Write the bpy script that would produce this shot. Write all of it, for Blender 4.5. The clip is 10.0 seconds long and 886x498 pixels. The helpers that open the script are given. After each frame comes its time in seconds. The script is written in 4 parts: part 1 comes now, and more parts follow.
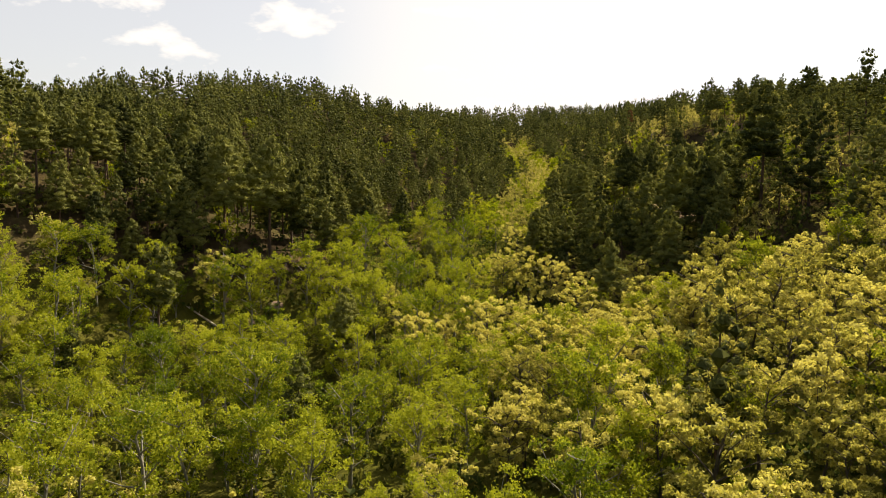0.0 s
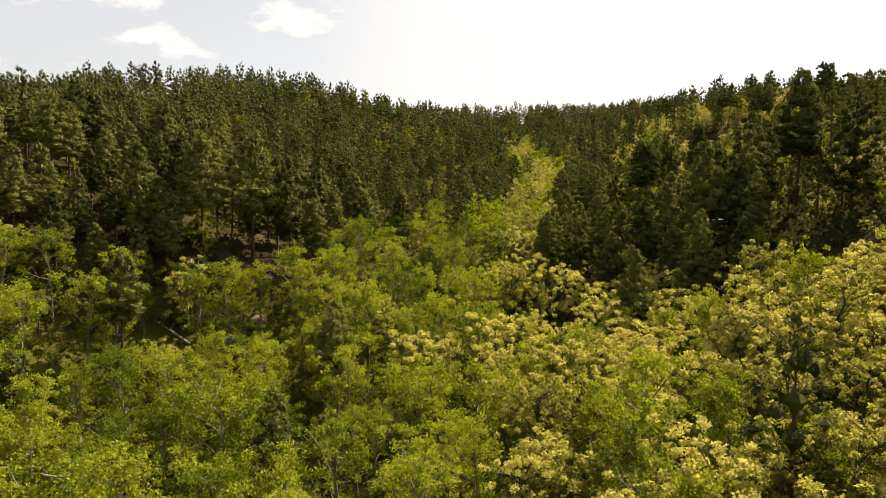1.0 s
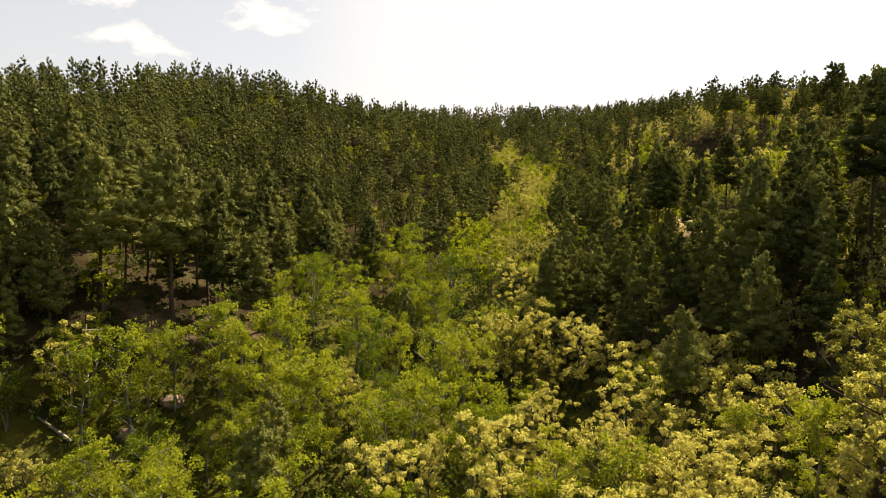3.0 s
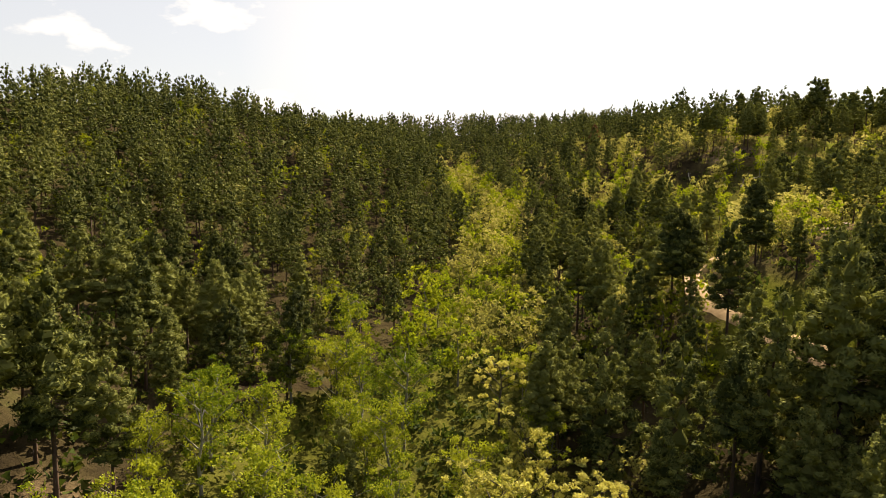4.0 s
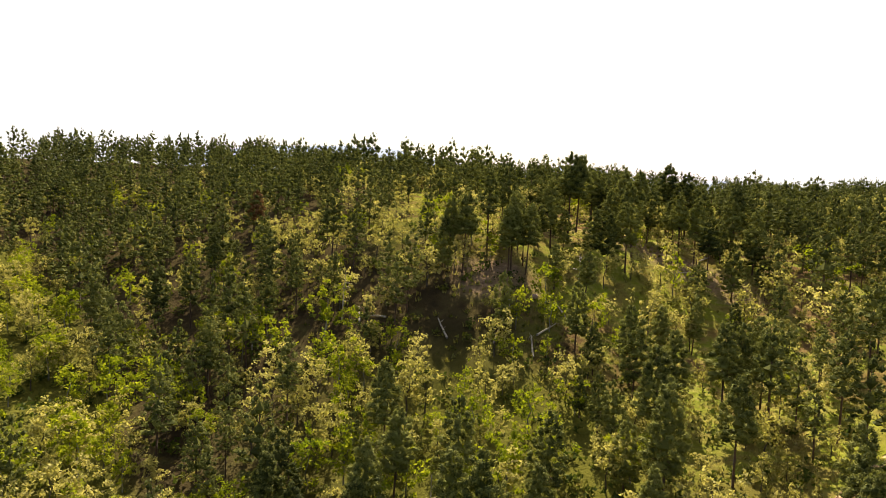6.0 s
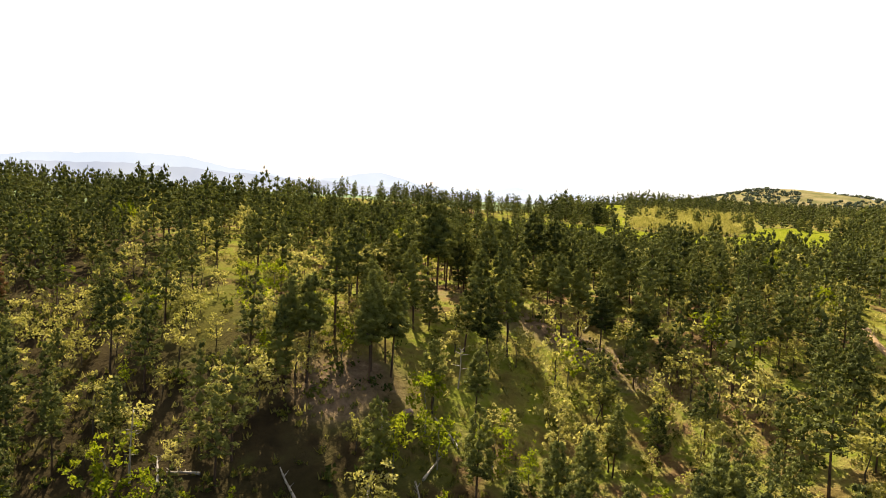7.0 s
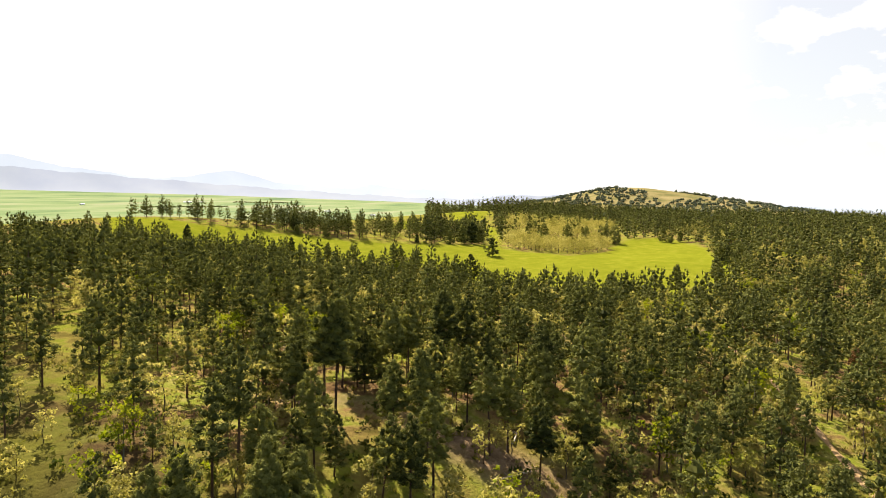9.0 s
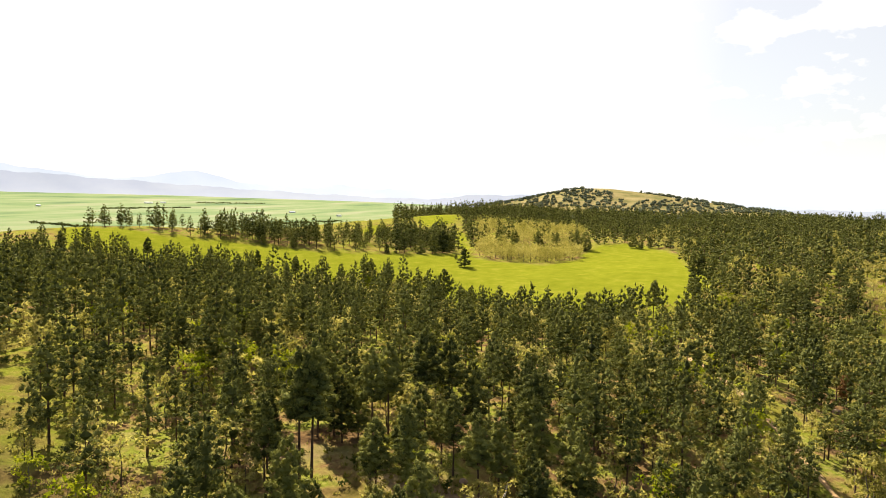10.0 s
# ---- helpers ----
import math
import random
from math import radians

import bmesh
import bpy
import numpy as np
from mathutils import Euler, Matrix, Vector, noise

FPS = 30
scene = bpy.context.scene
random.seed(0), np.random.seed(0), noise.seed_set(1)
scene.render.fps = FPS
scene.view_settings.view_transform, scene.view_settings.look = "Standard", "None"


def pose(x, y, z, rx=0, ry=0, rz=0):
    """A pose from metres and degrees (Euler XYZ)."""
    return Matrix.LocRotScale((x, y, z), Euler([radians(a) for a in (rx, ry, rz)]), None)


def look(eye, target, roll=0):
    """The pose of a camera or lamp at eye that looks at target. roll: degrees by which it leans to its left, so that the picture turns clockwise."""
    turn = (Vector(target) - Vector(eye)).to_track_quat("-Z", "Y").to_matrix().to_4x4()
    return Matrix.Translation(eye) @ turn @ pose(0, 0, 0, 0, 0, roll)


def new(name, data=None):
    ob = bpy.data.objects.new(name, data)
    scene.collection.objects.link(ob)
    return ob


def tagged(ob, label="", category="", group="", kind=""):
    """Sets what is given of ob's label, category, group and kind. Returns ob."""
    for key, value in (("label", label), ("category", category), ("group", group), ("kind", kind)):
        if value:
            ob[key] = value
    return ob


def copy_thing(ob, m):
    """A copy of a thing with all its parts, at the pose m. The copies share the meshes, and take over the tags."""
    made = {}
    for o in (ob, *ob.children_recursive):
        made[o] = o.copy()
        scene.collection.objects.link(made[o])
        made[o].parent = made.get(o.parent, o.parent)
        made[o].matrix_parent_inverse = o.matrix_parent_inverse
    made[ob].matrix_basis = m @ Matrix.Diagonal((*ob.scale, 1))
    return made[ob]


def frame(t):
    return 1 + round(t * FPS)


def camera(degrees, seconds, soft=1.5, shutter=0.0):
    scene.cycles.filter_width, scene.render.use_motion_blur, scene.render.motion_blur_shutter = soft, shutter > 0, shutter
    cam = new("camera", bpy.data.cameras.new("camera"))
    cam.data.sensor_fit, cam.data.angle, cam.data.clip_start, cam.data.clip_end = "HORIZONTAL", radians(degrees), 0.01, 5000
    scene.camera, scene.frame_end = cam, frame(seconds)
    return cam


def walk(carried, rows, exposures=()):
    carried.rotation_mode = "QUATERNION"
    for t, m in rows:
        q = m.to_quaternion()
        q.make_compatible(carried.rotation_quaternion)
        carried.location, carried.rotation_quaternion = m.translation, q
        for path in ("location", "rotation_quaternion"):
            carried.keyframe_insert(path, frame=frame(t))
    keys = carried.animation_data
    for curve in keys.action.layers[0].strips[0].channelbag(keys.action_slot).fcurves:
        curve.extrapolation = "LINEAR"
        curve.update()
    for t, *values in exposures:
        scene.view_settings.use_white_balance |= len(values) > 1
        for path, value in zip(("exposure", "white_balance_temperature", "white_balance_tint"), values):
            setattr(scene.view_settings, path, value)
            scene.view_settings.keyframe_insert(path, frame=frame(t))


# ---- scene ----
# ---- camera ----
UNIT = 0.69      # metres to one step of the plan, in which all places below are given
cam = camera(63.2, 10.0, soft=0.7)
PATH = [
    (0.0, 0, 0, 0, 84.8, -0.5, 0),
    (0.5, -0.32, 5.94, -0.06, 84.8, -0.6, 0.01),
    (1.0, -0.48, 11.89, 0.04, 84.8, -0.61, -0.09),
    (1.5, -0.64, 18.02, 0.28, 84.8, -0.63, -0.29),
    (2.0, -0.65, 24, 0.7, 84.81, -0.66, -0.69),
    (3.3, -0.68, 39.75, 3.86, 84.82, -0.62, -2.09),
    (3.5, -0.68, 42.17, 4.35, 84.82, -0.61, -2.3),
    (3.6, -0.61, 46.17, 5.4, 84.83, -0.66, -2.9),
    (4.0, -0.26, 67.19, 10.91, 84.88, -0.95, -6.08),
    (4.5, 1.92, 93.7, 18, 84.82, -1.48, -12.09),
    (5.0, 6.34, 119.73, 25.15, 84.74, -1.91, -18.91),
    (5.5, 13.16, 144.12, 31.99, 84.68, -2.59, -26.81),
    (6.8, 35.41, 194.54, 43.66, 86.5, -2.19, -48),
    (7.0, 38.59, 199.46, 46.24, 86.52, -2.07, -51.01),
    (7.3, 43.45, 206.27, 50.47, 86.58, -1.76, -55.45),
    (7.5, 45.54, 209.19, 52.41, 86.61, -1.62, -57.35),
    (8.0, 48.56, 213.21, 55.31, 86.6, -1.43, -59.26),
    (8.5, 51.43, 216.84, 58.28, 86.57, -1.3, -60.77),
    (9.0, 54.38, 220.22, 61.18, 86.44, -1.17, -62.18),
    (9.5, 57.46, 223.53, 64.08, 86.52, -1.04, -63.59),
    (10.0, 60.7, 226.6, 67.04, 86.39, -1.01, -64.89),
]
walk(cam, [(t, pose(x * UNIT, y * UNIT, z * UNIT, *turn)) for t, x, y, z, *turn in PATH], exposures=[(0.0, 1.28, 7000, 11), (3.3, 1.28, 7000, 11), (5.3, 1.52, 6850, 11), (7.0, 1.46, 6750, 10), (10.0, 1.44, 6750, 10)])

# ---- light ----
SUN_AZIMUTH, SUN_HEIGHT = 38.0, 43.0      # degrees clockwise from +y, above the horizon
world = bpy.data.worlds.new("sky")
scene.world = world
world.use_nodes = True
wn, wl = world.node_tree.nodes, world.node_tree.links
wn.clear()
w_out, w_bg, w_sky = wn.new("ShaderNodeOutputWorld"), wn.new("ShaderNodeBackground"), wn.new("ShaderNodeTexSky")
w_sky.sky_type, w_sky.sun_disc = "NISHITA", False
w_sky.sun_elevation, w_sky.sun_rotation = radians(SUN_HEIGHT), radians(SUN_AZIMUTH)
w_sky.altitude, w_sky.air_density, w_sky.dust_density = 1200, 1.0, 5.0
w_bg.inputs["Strength"].default_value = 0.052
w_co, w_map = wn.new("ShaderNodeTexCoord"), wn.new("ShaderNodeMapping")
w_map.inputs["Scale"].default_value = (4.2, 4.2, 9.0)
w_noise, w_ramp, w_mix = wn.new("ShaderNodeTexNoise"), wn.new("ShaderNodeValToRGB"), wn.new("ShaderNodeMix")
w_noise.inputs["Scale"].default_value, w_noise.inputs["Detail"].default_value = 2.1, 7.0
w_noise.inputs["Roughness"].default_value = 0.55
w_ramp.color_ramp.elements[0].position, w_ramp.color_ramp.elements[1].position = 0.53, 0.61
w_ramp.color_ramp.elements[0].color = (0.5, 0.5, 0.5, 1)
w_mix.data_type, w_mix.blend_type = "RGBA", "LIGHTEN"
w_mix.inputs[7].default_value = (8.9, 8.7, 8.5, 1)
wl.new(w_co.outputs["Generated"], w_map.inputs["Vector"])
wl.new(w_map.outputs["Vector"], w_noise.inputs["Vector"])
wl.new(w_noise.outputs["Fac"], w_ramp.inputs["Fac"])
w_dot, w_near, w_veil = wn.new("ShaderNodeVectorMath"), wn.new("ShaderNodeMapRange"), wn.new("ShaderNodeMath")
w_dot.operation, w_veil.operation, w_near.interpolation_type = "DOT_PRODUCT", "MULTIPLY", "SMOOTHSTEP"
w_dot.inputs[1].default_value = (math.sin(radians(SUN_AZIMUTH)), math.cos(radians(SUN_AZIMUTH)), 0.25)
w_near.inputs["From Min"].default_value, w_near.inputs["From Max"].default_value = -0.5, 0.3
wl.new(w_co.outputs["Generated"], w_dot.inputs[0])
wl.new(w_dot.outputs["Value"], w_near.inputs["Value"])
wl.new(w_near.outputs["Result"], w_veil.inputs[0])
w_glare, w_most = wn.new("ShaderNodeMapRange"), wn.new("ShaderNodeMath")
w_glare.interpolation_type, w_most.operation = "SMOOTHSTEP", "MAXIMUM"
w_glare.inputs["From Min"].default_value, w_glare.inputs["From Max"].default_value = 0.46, 0.95
wl.new(w_dot.outputs["Value"], w_glare.inputs["Value"])
wl.new(w_glare.outputs["Result"], w_most.inputs[0])
w_axis, w_low, w_most_low = wn.new("ShaderNodeSeparateXYZ"), wn.new("ShaderNodeMapRange"), wn.new("ShaderNodeMath")
w_low.inputs["From Min"].default_value, w_low.inputs["From Max"].default_value = 0.03, 0.16
w_low.inputs["To Min"].default_value, w_low.inputs["To Max"].default_value = 0.92, 0.0
w_most_low.operation = "MAXIMUM"
wl.new(w_co.outputs["Generated"], w_axis.inputs[0])
wl.new(w_axis.outputs["Z"], w_low.inputs["Value"])
wl.new(w_low.outputs["Result"], w_most_low.inputs[0])
wl.new(w_ramp.outputs["Color"], w_most_low.inputs[1])
wl.new(w_most_low.outputs[0], w_most.inputs[1])
wl.new(w_most.outputs[0], w_veil.inputs[1])
wl.new(w_veil.outputs[0], w_mix.inputs[0])
wl.new(w_sky.outputs["Color"], w_mix.inputs[6])
wl.new(w_mix.outputs[2], w_bg.inputs["Color"])
wl.new(w_bg.outputs["Background"], w_out.inputs["Surface"])

sun = new("sun", bpy.data.lights.new("sun", "SUN"))
sun.data.energy, sun.data.angle, sun.data.color = 5.0, radians(0.6), (1.0, 0.90, 0.72)
sa, se = radians(SUN_AZIMUTH), radians(SUN_HEIGHT)
sun.matrix_world = look((150 + 300 * math.sin(sa), 200 + 300 * math.cos(sa), 400), (150 + 300 * math.sin(sa) - 100 * math.sin(sa) * math.cos(se), 200 + 300 * math.cos(sa) - 100 * math.cos(sa) * math.cos(se), 400 - 100 * math.sin(se)))


# ---- materials ----
def shader(name):
    m = bpy.data.materials.new(name)
    m.use_nodes = True
    return m, m.node_tree.nodes, m.node_tree.links, m.node_tree.nodes["Principled BSDF"]


def noise_node(nodes, links, vector, scale, detail=3.0, rough=0.55):
    n = nodes.new("ShaderNodeTexNoise")
    n.inputs["Scale"].default_value, n.inputs["Detail"].default_value, n.inputs["Roughness"].default_value = scale, detail, rough
    links.new(vector, n.inputs["Vector"])
    return n.outputs["Fac"]


def ramp_node(nodes, links, value, stops):
    r = nodes.new("ShaderNodeValToRGB")
    while len(r.color_ramp.elements) < len(stops):
        r.color_ramp.elements.new(0.5)
    for e, (p, c) in zip(r.color_ramp.elements, stops):
        e.position, e.color = p, (*c, 1)
    links.new(value, r.inputs["Fac"])
    return r.outputs["Color"]


def mix_node(nodes, links, fac, a, b, blend="MIX"):
    m = nodes.new("ShaderNodeMix")
    m.data_type, m.blend_type = "RGBA", blend
    for k, v in ((0, fac), (6, a), (7, b)):
        if isinstance(v, (int, float)):
            m.inputs[k].default_value = v
        elif isinstance(v, tuple):
            m.inputs[k].default_value = (*v, 1)
        else:
            links.new(v, m.inputs[k])
    return m.outputs[2]


def foliage(name, dark, mid, light, through_share=0.4, single=True, patch=0.11, speck=0.34):
    """Leaves: colour by tree, by clump and by leaf, part of the light passes through them."""
    m, nodes, links, bsdf = shader(name)
    geo = nodes.new("ShaderNodeNewGeometry")
    info = nodes.new("ShaderNodeObjectInfo")
    wide = noise_node(nodes, links, geo.outputs["Position"], patch, 2.0)
    fine = noise_node(nodes, links, geo.outputs["Position"], 0.9, 2.0)
    add = nodes.new("ShaderNodeMath")
    add.operation = "MULTIPLY_ADD"
    links.new(geo.outputs["Random Per Island"], add.inputs[0])
    add.inputs[1].default_value = speck
    links.new(wide, add.inputs[2])
    add2 = nodes.new("ShaderNodeMath")
    add2.operation = "MULTIPLY_ADD"
    links.new(fine, add2.inputs[0])
    add2.inputs[1].default_value = 0.35
    links.new(add.outputs[0], add2.inputs[2])
    if single:
        add3 = nodes.new("ShaderNodeMath")
        add3.operation = "MULTIPLY_ADD"
        links.new(info.outputs["Random"], add3.inputs[0])
        add3.inputs[1].default_value = 0.4
        links.new(add2.outputs[0], add3.inputs[2])
        last, shift = add3.outputs[0], 0.2
    else:
        last, shift = add2.outputs[0], 0.0
    col = ramp_node(nodes, links, last, [(0.45 + shift, dark), (0.80 + shift, mid), (1.0, light)] if speck < 0.5 else [(0.50 + shift, dark), (0.85 + shift, mid), (1.0, light)])
    dif, tra, mix, gloss, mix2 = (nodes.new("ShaderNodeBsdf" + k) if k != "Mix" else nodes.new("ShaderNodeMixShader") for k in ("Diffuse", "Translucent", "Mix", "Glossy", "Mix"))
    links.new(col, dif.inputs["Color"])
    links.new(mix_node(nodes, links, 0.5, col, (1.0, 0.95, 0.35), "MULTIPLY"), tra.inputs["Color"])
    mix.inputs[0].default_value = through_share
    links.new(dif.outputs[0], mix.inputs[1])
    links.new(tra.outputs[0], mix.inputs[2])
    gloss.inputs["Roughness"].default_value = 0.65
    gloss.inputs["Color"].default_value = (0.5, 0.5, 0.5, 1)
    mix2.inputs[0].default_value = 0.012
    links.new(mix.outputs[0], mix2.inputs[1])
    links.new(gloss.outputs[0], mix2.inputs[2])
    nodes.remove(bsdf)
    links.new(mix2.outputs[0], nodes["Material Output"].inputs["Surface"])
    return m


def bark(name, dark, light, scale=3.0):
    m, nodes, links, bsdf = shader(name)
    geo = nodes.new("ShaderNodeNewGeometry")
    mp = nodes.new("ShaderNodeMapping")
    mp.inputs["Scale"].default_value = (1, 1, 0.25)
    links.new(geo.outputs["Position"], mp.inputs["Vector"])
    f = noise_node(nodes, links, mp.outputs["Vector"], scale, 5.0, 0.65)
    links.new(ramp_node(nodes, links, f, [(0.35, dark), (0.65, light)]), bsdf.inputs["Base Color"])
    bsdf.inputs["Roughness"].default_value = 0.9
    b = nodes.new("ShaderNodeBump")
    b.inputs["Strength"].default_value, b.inputs["Distance"].default_value = 0.6, 0.06
    links.new(f, b.inputs["Height"])
    links.new(b.outputs[0], bsdf.inputs["Normal"])
    return m


PINE_NEEDLES = foliage("pine_needles", (0.032, 0.040, 0.011), (0.090, 0.101, 0.025), (0.185, 0.19, 0.048), 0.30, speck=0.36)
PINE_MASS = foliage("pine_needles_forest", (0.032, 0.040, 0.011), (0.086, 0.097, 0.024), (0.18, 0.185, 0.048), 0.30, False, speck=0.36)
ASPEN_LEAF = foliage("aspen_leaves", (0.070, 0.108, 0.006), (0.165, 0.205, 0.012), (0.30, 0.325, 0.024), 0.42)
ASPEN_MASS = foliage("aspen_leaves_thicket", (0.095, 0.135, 0.005), (0.195, 0.235, 0.010), (0.31, 0.33, 0.022), 0.5, False)
OAK_LEAF = foliage("oak_leaves", (0.195, 0.19, 0.038), (0.40, 0.375, 0.082), (0.54, 0.495, 0.14), 0.48)
OAK_MASS = foliage("oak_leaves_thicket", (0.15, 0.15, 0.036), (0.31, 0.285, 0.075), (0.47, 0.42, 0.15), 0.5, False)
SHRUB_LEAF = foliage("shrub_leaves", (0.022, 0.038, 0.008), (0.055, 0.075, 0.013), (0.13, 0.13, 0.026), 0.4, False)
RUST_NEEDLES = foliage("rusty_needles", (0.09, 0.04, 0.015), (0.16, 0.08, 0.03), (0.22, 0.12, 0.05), 0.3)
PINE_BARK = bark("pine_bark", (0.035, 0.022, 0.014), (0.12, 0.065, 0.035))
ASPEN_BARK = bark("aspen_bark", (0.07, 0.065, 0.05), (0.27, 0.25, 0.20), 2.0)
OAK_BARK = bark("oak_bark", (0.03, 0.024, 0.018), (0.085, 0.065, 0.048))
DEAD_WOOD = bark("weathered_wood", (0.22, 0.18, 0.14), (0.48, 0.42, 0.34))


def ground_material():
    """Forest floor: dry grass, soil, and needles darkened to hold deep shade; lush grass where the sheet's 'lush' is
    high, bare soil where 'bare' is.
    """
    m, nodes, links, bsdf = shader("forest_floor")
    geo = nodes.new("ShaderNodeNewGeometry")
    p = geo.outputs["Position"]
    lush, bare, far, shaded_litter, dry = (nodes.new("ShaderNodeAttribute") for _ in range(5))
    dry.attribute_name = "dry"
    lush.attribute_name, bare.attribute_name, far.attribute_name, shaded_litter.attribute_name = "lush", "bare", "far", "shaded_litter"
    wide, mid, fine = noise_node(nodes, links, p, 0.035, 4.0), noise_node(nodes, links, p, 0.22, 5.0, 0.6), noise_node(nodes, links, p, 1.6, 4.0, 0.7)
    floor_col = ramp_node(nodes, links, mid, [(0.32, (0.075, 0.045, 0.024)), (0.43, (0.19, 0.12, 0.055)), (0.50, (0.24, 0.20, 0.06)), (0.58, (0.16, 0.185, 0.025)), (0.70, (0.29, 0.25, 0.085))])
    floor_col = mix_node(nodes, links, 0.5, floor_col, ramp_node(nodes, links, fine, [(0.3, (0.45, 0.42, 0.38)), (0.7, (1.0, 1.0, 1.0))]), "MULTIPLY")
    # Needle brown taken near black: deep woodland shade is painted in.
    shaded_litter_col = ramp_node(nodes, links, mid, [(0.3, (0.022, 0.016, 0.010)), (0.55, (0.050, 0.038, 0.018)), (0.75, (0.075, 0.070, 0.024))])
    floor_col = mix_node(nodes, links, shaded_litter.outputs["Fac"], floor_col, shaded_litter_col)
    soil_col = ramp_node(nodes, links, fine, [(0.25, (0.10, 0.066, 0.04)), (0.6, (0.22, 0.15, 0.088)), (0.8, (0.34, 0.24, 0.15))])
    lush_col = ramp_node(nodes, links, mid, [(0.3, (0.135, 0.150, 0.012)), (0.55, (0.17, 0.18, 0.016)), (0.75, (0.215, 0.21, 0.028))])
    lush_col = mix_node(nodes, links, 0.35, lush_col, ramp_node(nodes, links, wide, [(0.3, (0.55, 0.62, 0.5)), (0.7, (1.0, 1.0, 1.0))]), "MULTIPLY")
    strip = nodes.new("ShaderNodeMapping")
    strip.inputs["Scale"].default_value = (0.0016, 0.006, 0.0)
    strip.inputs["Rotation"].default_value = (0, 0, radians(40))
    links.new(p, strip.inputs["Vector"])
    # Crop greens lightened: distance haze over the plain is painted in.
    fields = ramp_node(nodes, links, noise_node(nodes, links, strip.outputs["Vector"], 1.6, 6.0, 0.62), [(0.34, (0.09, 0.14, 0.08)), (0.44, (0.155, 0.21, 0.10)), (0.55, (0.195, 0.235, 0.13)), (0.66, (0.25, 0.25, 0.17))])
    edge = nodes.new("ShaderNodeMath")
    edge.operation = "MULTIPLY_ADD"
    links.new(mid, edge.inputs[0])
    edge.inputs[1].default_value = 0.7
    links.new(bare.outputs["Fac"], edge.inputs[2])
    soft = ramp_node(nodes, links, edge.outputs[0], [(0.62, (0, 0, 0)), (0.86, (1, 1, 1))])
    col = mix_node(nodes, links, lush.outputs["Fac"], floor_col, lush_col)
    dry_col = ramp_node(nodes, links, wide, [(0.35, (0.13, 0.125, 0.05)), (0.5, (0.20, 0.17, 0.075)), (0.65, (0.26, 0.215, 0.105))])
    col = mix_node(nodes, links, dry.outputs["Fac"], col, dry_col)
    col = mix_node(nodes, links, soft, col, soil_col)
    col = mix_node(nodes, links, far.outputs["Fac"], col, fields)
    links.new(col, bsdf.inputs["Base Color"])
    bsdf.inputs["Roughness"].default_value = 0.95
    bsdf.inputs["Specular IOR Level"].default_value = 0.0
    b = nodes.new("ShaderNodeBump")
    b.inputs["Strength"].default_value, b.inputs["Distance"].default_value = 0.7, 0.35
    links.new(fine, b.inputs["Height"])
    links.new(b.outputs[0], bsdf.inputs["Normal"])
    return m


def plain_material(name, stops, scale, bump=0.0, rough=0.9, glow=0.0):
    m, nodes, links, bsdf = shader(name)
    geo = nodes.new("ShaderNodeNewGeometry")
    f = noise_node(nodes, links, geo.outputs["Position"], scale, 6.0, 0.62)
    c = ramp_node(nodes, links, f, stops)
    links.new(c, bsdf.inputs["Base Color"])
    bsdf.inputs["Roughness"].default_value = rough
    bsdf.inputs["Specular IOR Level"].default_value = 0.15
    # Glow paints distance haze: base near black, the colour emitted instead.
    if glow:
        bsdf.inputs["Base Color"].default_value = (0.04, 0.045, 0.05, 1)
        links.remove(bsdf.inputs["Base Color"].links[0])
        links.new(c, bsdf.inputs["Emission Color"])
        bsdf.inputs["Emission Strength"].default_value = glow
    if bump:
        b = nodes.new("ShaderNodeBump")
        b.inputs["Strength"].default_value, b.inputs["Distance"].default_value = 0.8, bump
        links.new(f, b.inputs["Height"])
        links.new(b.outputs[0], bsdf.inputs["Normal"])
    return m


GROUND = ground_material()
ROAD_DIRT = plain_material("road_dirt", [(0.3, (0.20, 0.125, 0.055)), (0.45, (0.33, 0.215, 0.105)), (0.55, (0.39, 0.255, 0.13)), (0.7, (0.46, 0.31, 0.17))], 0.55, 0.15)
ROCK = plain_material("rock", [(0.3, (0.16, 0.10, 0.075)), (0.6, (0.30, 0.21, 0.16)), (0.8, (0.42, 0.33, 0.26))], 1.5, 0.1)
# Far ranges emit pale blue, so haze is painted into both colours.
HAZE_NEAR = plain_material("haze_glow_slopes", [(0.35, (0.19, 0.205, 0.25)), (0.65, (0.215, 0.228, 0.26))], 0.006, 0, 1.0, 1.05)
HAZE_FAR = plain_material("haze_glow_hills", [(0.35, (0.26, 0.285, 0.33)), (0.65, (0.285, 0.305, 0.335))], 0.004, 0, 1.0, 1.1)

# ---- the lie of the land ----
SWELLS = np.array([-2.3, -30.3, -52.8, -33.1, 0.7, -4.2, 7.7, 4.5, 0.6, 6.0, 50.2, -2.3, 31.5, -9.9, 1.7, 9.3, -15.6, -39.0, -39.1, -19.9, -8.1, 1.7, 7.9, 3.8, -2.2, -0.9, 13.9, -8.7, 0.1, -10.6, 14.8, -8.2, -18.8, -11.8, 9.0, -14.7, 25.5, 1.9, 11.4, -1.0, -9.9, 1.6, -14.9, 4.6, -12.9, -2.1, -4.4, 13.8, -9.5, 5.2, -0.8, 3.7, 3.0, 2.4, 4.5, 6.9, -4.4, -5.4, 7.3, 7.2, -4.1, 10.2, 4.8, 2.0]).reshape(8, 8)      # broad swells every 100 m
